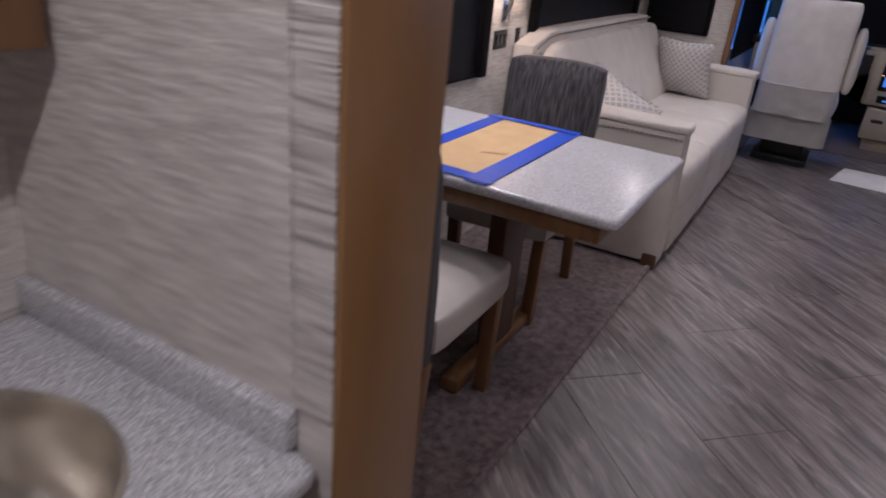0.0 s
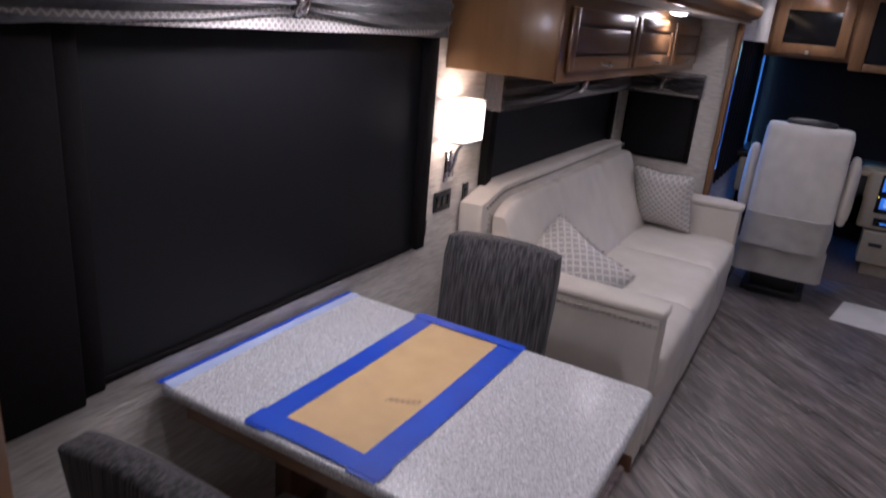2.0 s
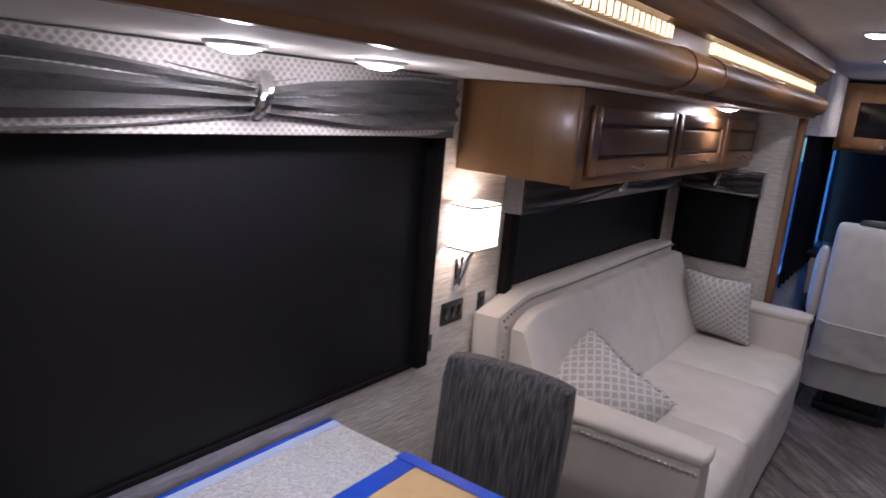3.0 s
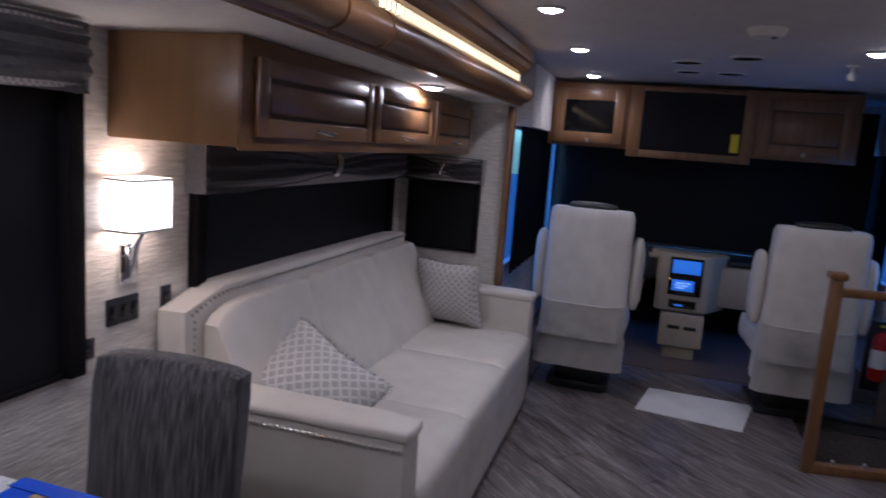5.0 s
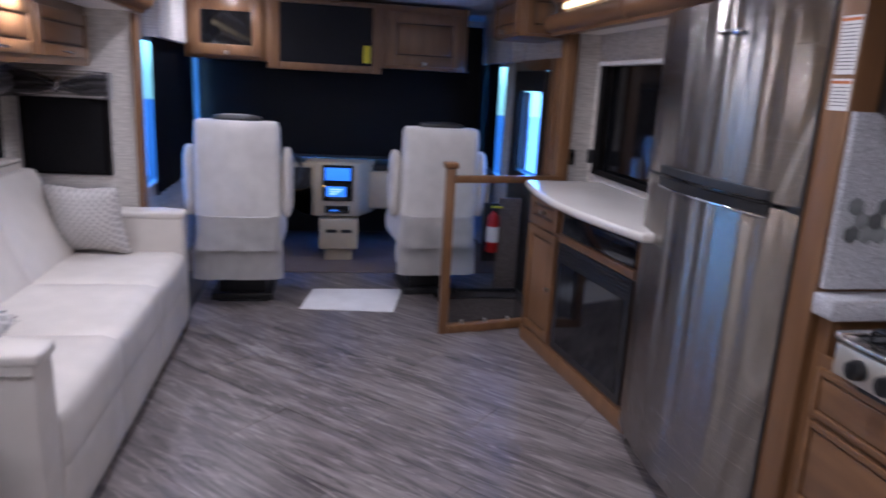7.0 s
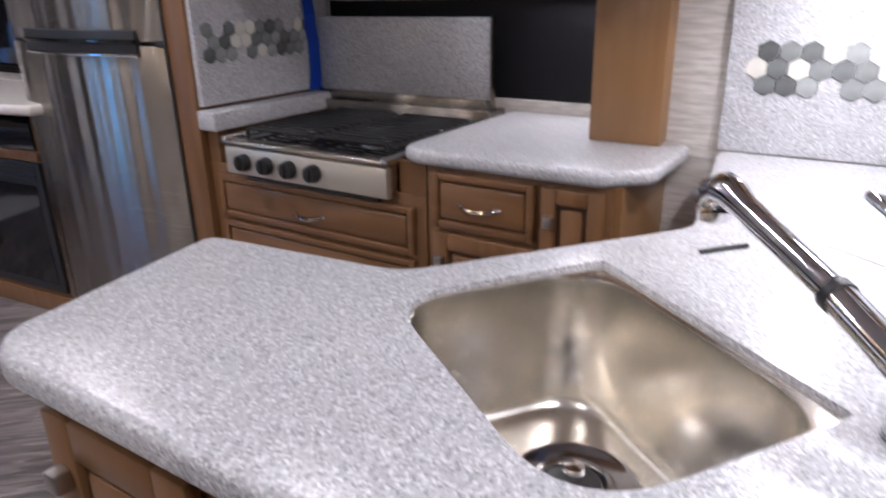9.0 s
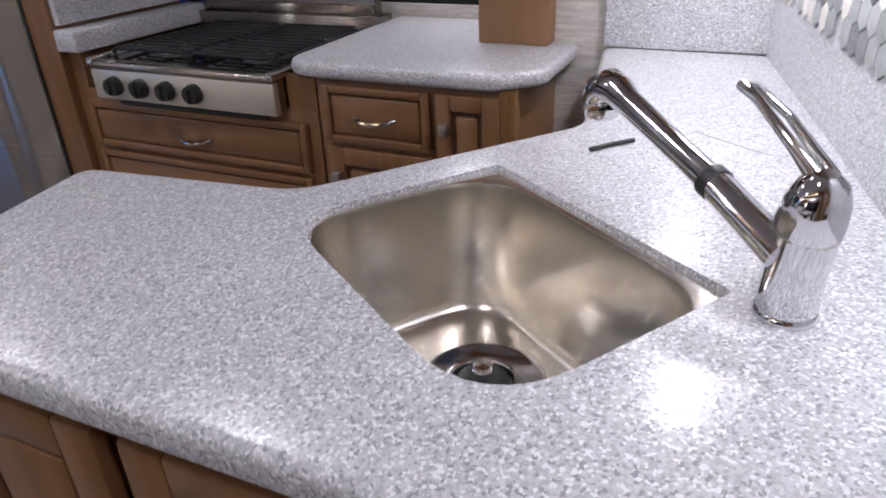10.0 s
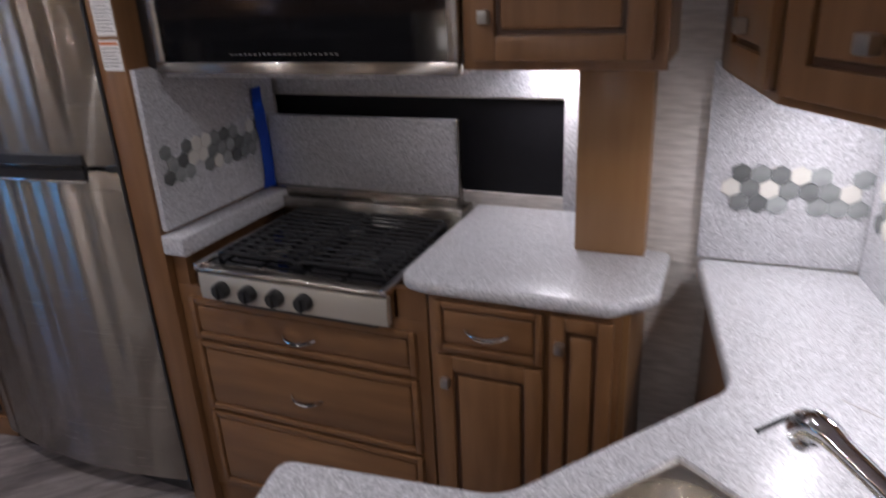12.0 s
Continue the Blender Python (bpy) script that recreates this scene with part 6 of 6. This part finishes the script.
for lx, ly in ((2.03, 1.29), (1.60, 1.20), (1.12, 1.03)):
    root = thing("under_cabinet_light", (lx, ly, 1.37), "lit round puck light under the wall cabinet", "light", "puck lights")
    part("housing", lathe([(0.036, 1.3715), (0.036, 1.362), (0.03, 1.358)], 24, Matrix.Translation((lx, ly, 0))), WHITE_PLASTIC, root)
    part("lens", lathe([(0.029, 1.3575), (0.001, 1.356)], 20, Matrix.Translation((lx, ly, 0)), cap=False), SPOT_GLOW, root, "bright lens")
    lamp("puck_lamp", (lx, ly, 1.352), 0.75 if lx < 1.3 else 1.05, 0.03)

# ---- washbasin beside the partition ----
VAN = [(-0.414, 0.10), (-0.16, 0.10), (0.0, 0.36), (0.075, 0.52), (0.095, 0.70), (-0.414, 0.70)]
bx, by = -0.160, 0.472
ring = [(bx + 0.155 * math.cos(a), by + 0.140 * math.sin(a)) for a in [2 * math.pi * k / 32 for k in range(32)]]
root = thing("vanity_counter", (-0.2, 0.45, 0.83), "speckled granite washbasin counter with an upstand", "counter")
part("slab", with_hole(rounded(VAN, 0.03, 4), ring, 0.792, 0.822), GRANITE, root)
part("upstand", B(-0.414, 0.055, 0.684, 0.7045, 0.822, 0.872, 0.004), GRANITE, root)
root = thing("vanity_basin", (bx, by, 0.72), "round brushed steel washbasin", "basin")
bm = bmesh.new()
rings = []
for f, z in ((1.04, 0.8235), (1.0, 0.8265), (0.97, 0.818), (0.94, 0.78), (0.86, 0.73), (0.70, 0.698), (0.40, 0.685), (0.1, 0.682)):
    rings.append([bm.verts.new((bx + (x - bx) * f, by + (y - by) * f, z)) for x, y in ring])
for a, b in zip(rings, rings[1:]):
    for k in range(32):
        bm.faces.new((a[k], a[(k + 1) % 32], b[(k + 1) % 32], b[k]))
bm.faces.new(rings[-1])
bmesh.ops.recalc_face_normals(bm, faces=bm.faces[:])
part("bowl", bm, SINK_STEEL, root)
solo("vanity_cabinet", hollow([(-0.412, 0.13), (-0.17, 0.13), (-0.03, 0.38), (0.045, 0.54), (0.06, 0.69), (-0.412, 0.69)], [(bx + (x - bx) * 1.06, by + (y - by) * 1.06) for x, y in ring], 0.0, 0.791), WOOD_DARK, "dark maple cabinet under the washbasin", "cabinet")
solo("vanity_wall_cabinet", B(-0.414, -0.262, 0.25, 0.69, 1.185, 1.80, 0.004), WOOD, "maple wall cabinet above the washbasin", "cabinet")

# ---- ceiling fittings ----
def downlight(x, y, z):
    r = 0.055
    root = thing("recessed_downlight", (x, y, z), "lit round recessed downlight in the ceiling", "light", "recessed downlights")
    part("trim_ring", lathe([(r * 0.72, -0.004), (r * 0.78, -0.011), (r, -0.007), (r * 1.02, 0.0)], 28, Matrix.Translation((x, y, z)), cap=False), WHITE_PLASTIC, root)
    part("lens", lathe([(r * 0.73, -0.0055), (r * 0.62, -0.013), (r * 0.4, -0.018), (0.001, -0.020)], 24, Matrix.Translation((x, y, z)), cap=False), SPOT_GLOW, root, "bright lens")
    return root


for sx, sy in MAIN_SPOTS:
    downlight(sx, sy, CEIL)
for sx, sy in SLIDE_SPOTS:
    downlight(sx, sy, SLIDE_CEIL)
root = thing("smoke_detector", (0.85, 4.54, CEIL), "white round smoke detector on the ceiling", "detector")
part("housing", lathe([(0.075, 0), (0.075, -0.012), (0.062, -0.032), (0.03, -0.036), (0.0, -0.036)], 28, Matrix.Translation((0.85, 4.54, CEIL))), WHITE_PLASTIC, root)
part("test_button", lathe([(0.012, -0.034), (0.012, -0.039), (0.0, -0.039)], 14, Matrix.Translation((0.875, 4.52, CEIL))), BLACK, root)
for x, y in ((0.60, 5.57), (0.87, 5.34), (0.62, 6.0), (0.86, 6.02)):
    root = thing("ceiling_speaker", (x, y, CEIL), "flat round grey ceiling speaker grille", "speaker", "ceiling speakers")
    part("rim", lathe([(0.085, 0), (0.085, -0.008), (0.076, -0.011), (0.070, -0.008)], 28, Matrix.Translation((x, y, CEIL)), cap=False), WHITE_PLASTIC, root)
    part("grille", lathe([(0.071, -0.006), (0.03, -0.008), (0.001, -0.008)], 24, Matrix.Translation((x, y, CEIL)), cap=False), SHADE_FRAME, root)
root = thing("ceiling_camera", (1.375, 5.5, CEIL), "small white ceiling-mounted sensor", "sensor")
part("stem", lathe([(0.032, 0), (0.03, -0.008), (0.012, -0.012), (0.012, -0.04)], 16, Matrix.Translation((1.375, 5.5, CEIL))), WHITE_PLASTIC, root)
part("head", lathe([(0.0, -0.078), (0.02, -0.075), (0.024, -0.055), (0.02, -0.04), (0.0, -0.038)], 16, Matrix.Translation((1.375, 5.5, CEIL)), cap=False), WHITE_PLASTIC, root)

# ---- hexagon mosaic bands ----
def hexagon(r, t, pointy=True):
    return prism([(r * math.cos(math.radians(60 * k + (30 if pointy else 0))), r * math.sin(math.radians(60 * k + (30 if pointy else 0)))) for k in range(6)], 0, t, 0.0012, 1)


HEX = done(hexagon(0.0226, 0.005), "tile", TILE_GREY)
HEX_PALE = done(hexagon(0.0226, 0.005), "tile", TILE_CREAM)
rng = random.Random(11)


def hex_band(parent, place, n, rows):
    """Sets n by rows hexagons; place(u, v) gives the pose of a tile lying in the band."""
    for j in range(rows):
        for i in range(n):
            if j in (0, rows - 1) and (i + j) % 7 == 3 and rows > 2:
                continue
            u = (i + 0.5 * (j % 2)) * 0.0405
            ob = new("tile", HEX_PALE if rng.random() < 0.2 else HEX)
            ob.parent = parent
            ob.matrix_basis = place(u, j * 0.0350)


splash_end, splash_sink, splash_stove = bpy.data.objects["backsplash_end"], bpy.data.objects["backsplash_sink"], bpy.data.objects["backsplash_stove"]
hex_band(splash_end, lambda u, v: Matrix.Translation((2.2185, 1.19 + u, 1.068 + v)) @ Matrix(((0, 0, -1, 0), (-1, 0, 0, 0), (0, 1, 0, 0), (0, 0, 0, 1))), 7, 3)
hex_band(splash_sink, lambda u, v: Matrix.Translation((*(w0 + wd * (0.06 + u)), 1.065 + v)) @ Matrix(((wd.x, 0, wn_.x, 0), (wd.y, 0, wn_.y, 0), (0, 1, 0, 0), (0, 0, 0, 1))), 24, 3)
hex_band(splash_stove, lambda u, v: Matrix.Translation((1.95 + u, 2.8755, 1.105 + v)) @ Matrix(((1, 0, 0, 0), (0, 0, -1, 0), (0, 1, 0, 0), (0, 0, 0, 1))), 11, 3)

# ---- floor planks, laid at 45 degrees ----
def plank(w, l):
    return B(-l / 2, l / 2, -w / 2, w / 2, 0, 0.005, 0.0008, 1)


PW, PL = 0.318, 0.93
PLANK = done(plank(PW - 0.0016, PL - 0.0016), "plank", TILE)
e1, e2 = Vector((math.cos(radians(-45)), math.sin(radians(-45)))), Vector((math.cos(radians(45)), math.sin(radians(45))))


def clipped_plank(c):
    """The part of a plank that lies on the floor, cut at the walls and the stairwell."""
    bm = plank(PW - 0.0016, PL - 0.0016)
    bm.transform(Matrix.Translation((c.x, c.y, -0.0045)) @ pose(0, 0, 0, 0, 0, -45))
    for co, no in (((-0.10, 0, 0), (-1, 0, 0)), ((2.2, 0, 0), (1, 0, 0)), ((0, 6.42, 0), (0, 1, 0)), ((0, -1.3, 0), (0, -1, 0))):
        bmesh.ops.bisect_plane(bm, geom=bm.verts[:] + bm.edges[:] + bm.faces[:], plane_co=co, plane_no=no, clear_outer=True)
    return bm


corner = Vector((0.378, 2.137))
for a in range(-16, 17):
    for b in range(-22, 23):
        c = corner + e2 * (PW * (b + 0.5)) + e1 * (PL * (a + 0.5 + (0.38 * b) % 1.0))
        if not (-0.5 < c.x < 2.6 and -1.6 < c.y < 6.8):
            continue
        bm = clipped_plank(c)
        if not bm.faces:
            bm.free()
            continue
        # open the stairwell
        xs, ys = [v.co.x for v in bm.verts], [v.co.y for v in bm.verts]
        if max(xs) > STAIR[0] and min(xs) < STAIR[1] and max(ys) > STAIR[2] and min(ys) < STAIR[3]:
            keep = []
            for co, no in (((STAIR[0], 0, 0), (1, 0, 0)), ((0, STAIR[2], 0), (0, 1, 0)), ((0, STAIR[3], 0), (0, -1, 0)), ((STAIR[1], 0, 0), (-1, 0, 0))):
                side = bm.copy()
                bmesh.ops.bisect_plane(side, geom=side.verts[:] + side.edges[:] + side.faces[:], plane_co=co, plane_no=no, clear_outer=True)
                keep.append((side, co, no))
                bmesh.ops.bisect_plane(bm, geom=bm.verts[:] + bm.edges[:] + bm.faces[:], plane_co=co, plane_no=no, clear_inner=True)
            bm.free()
            for side, _, _ in keep:
                if side.faces:
                    ob = part("plank", side, TILE, FLOOR, smooth=False)
                else:
                    side.free()
            continue
        part("plank", bm, TILE, FLOOR, smooth=False)
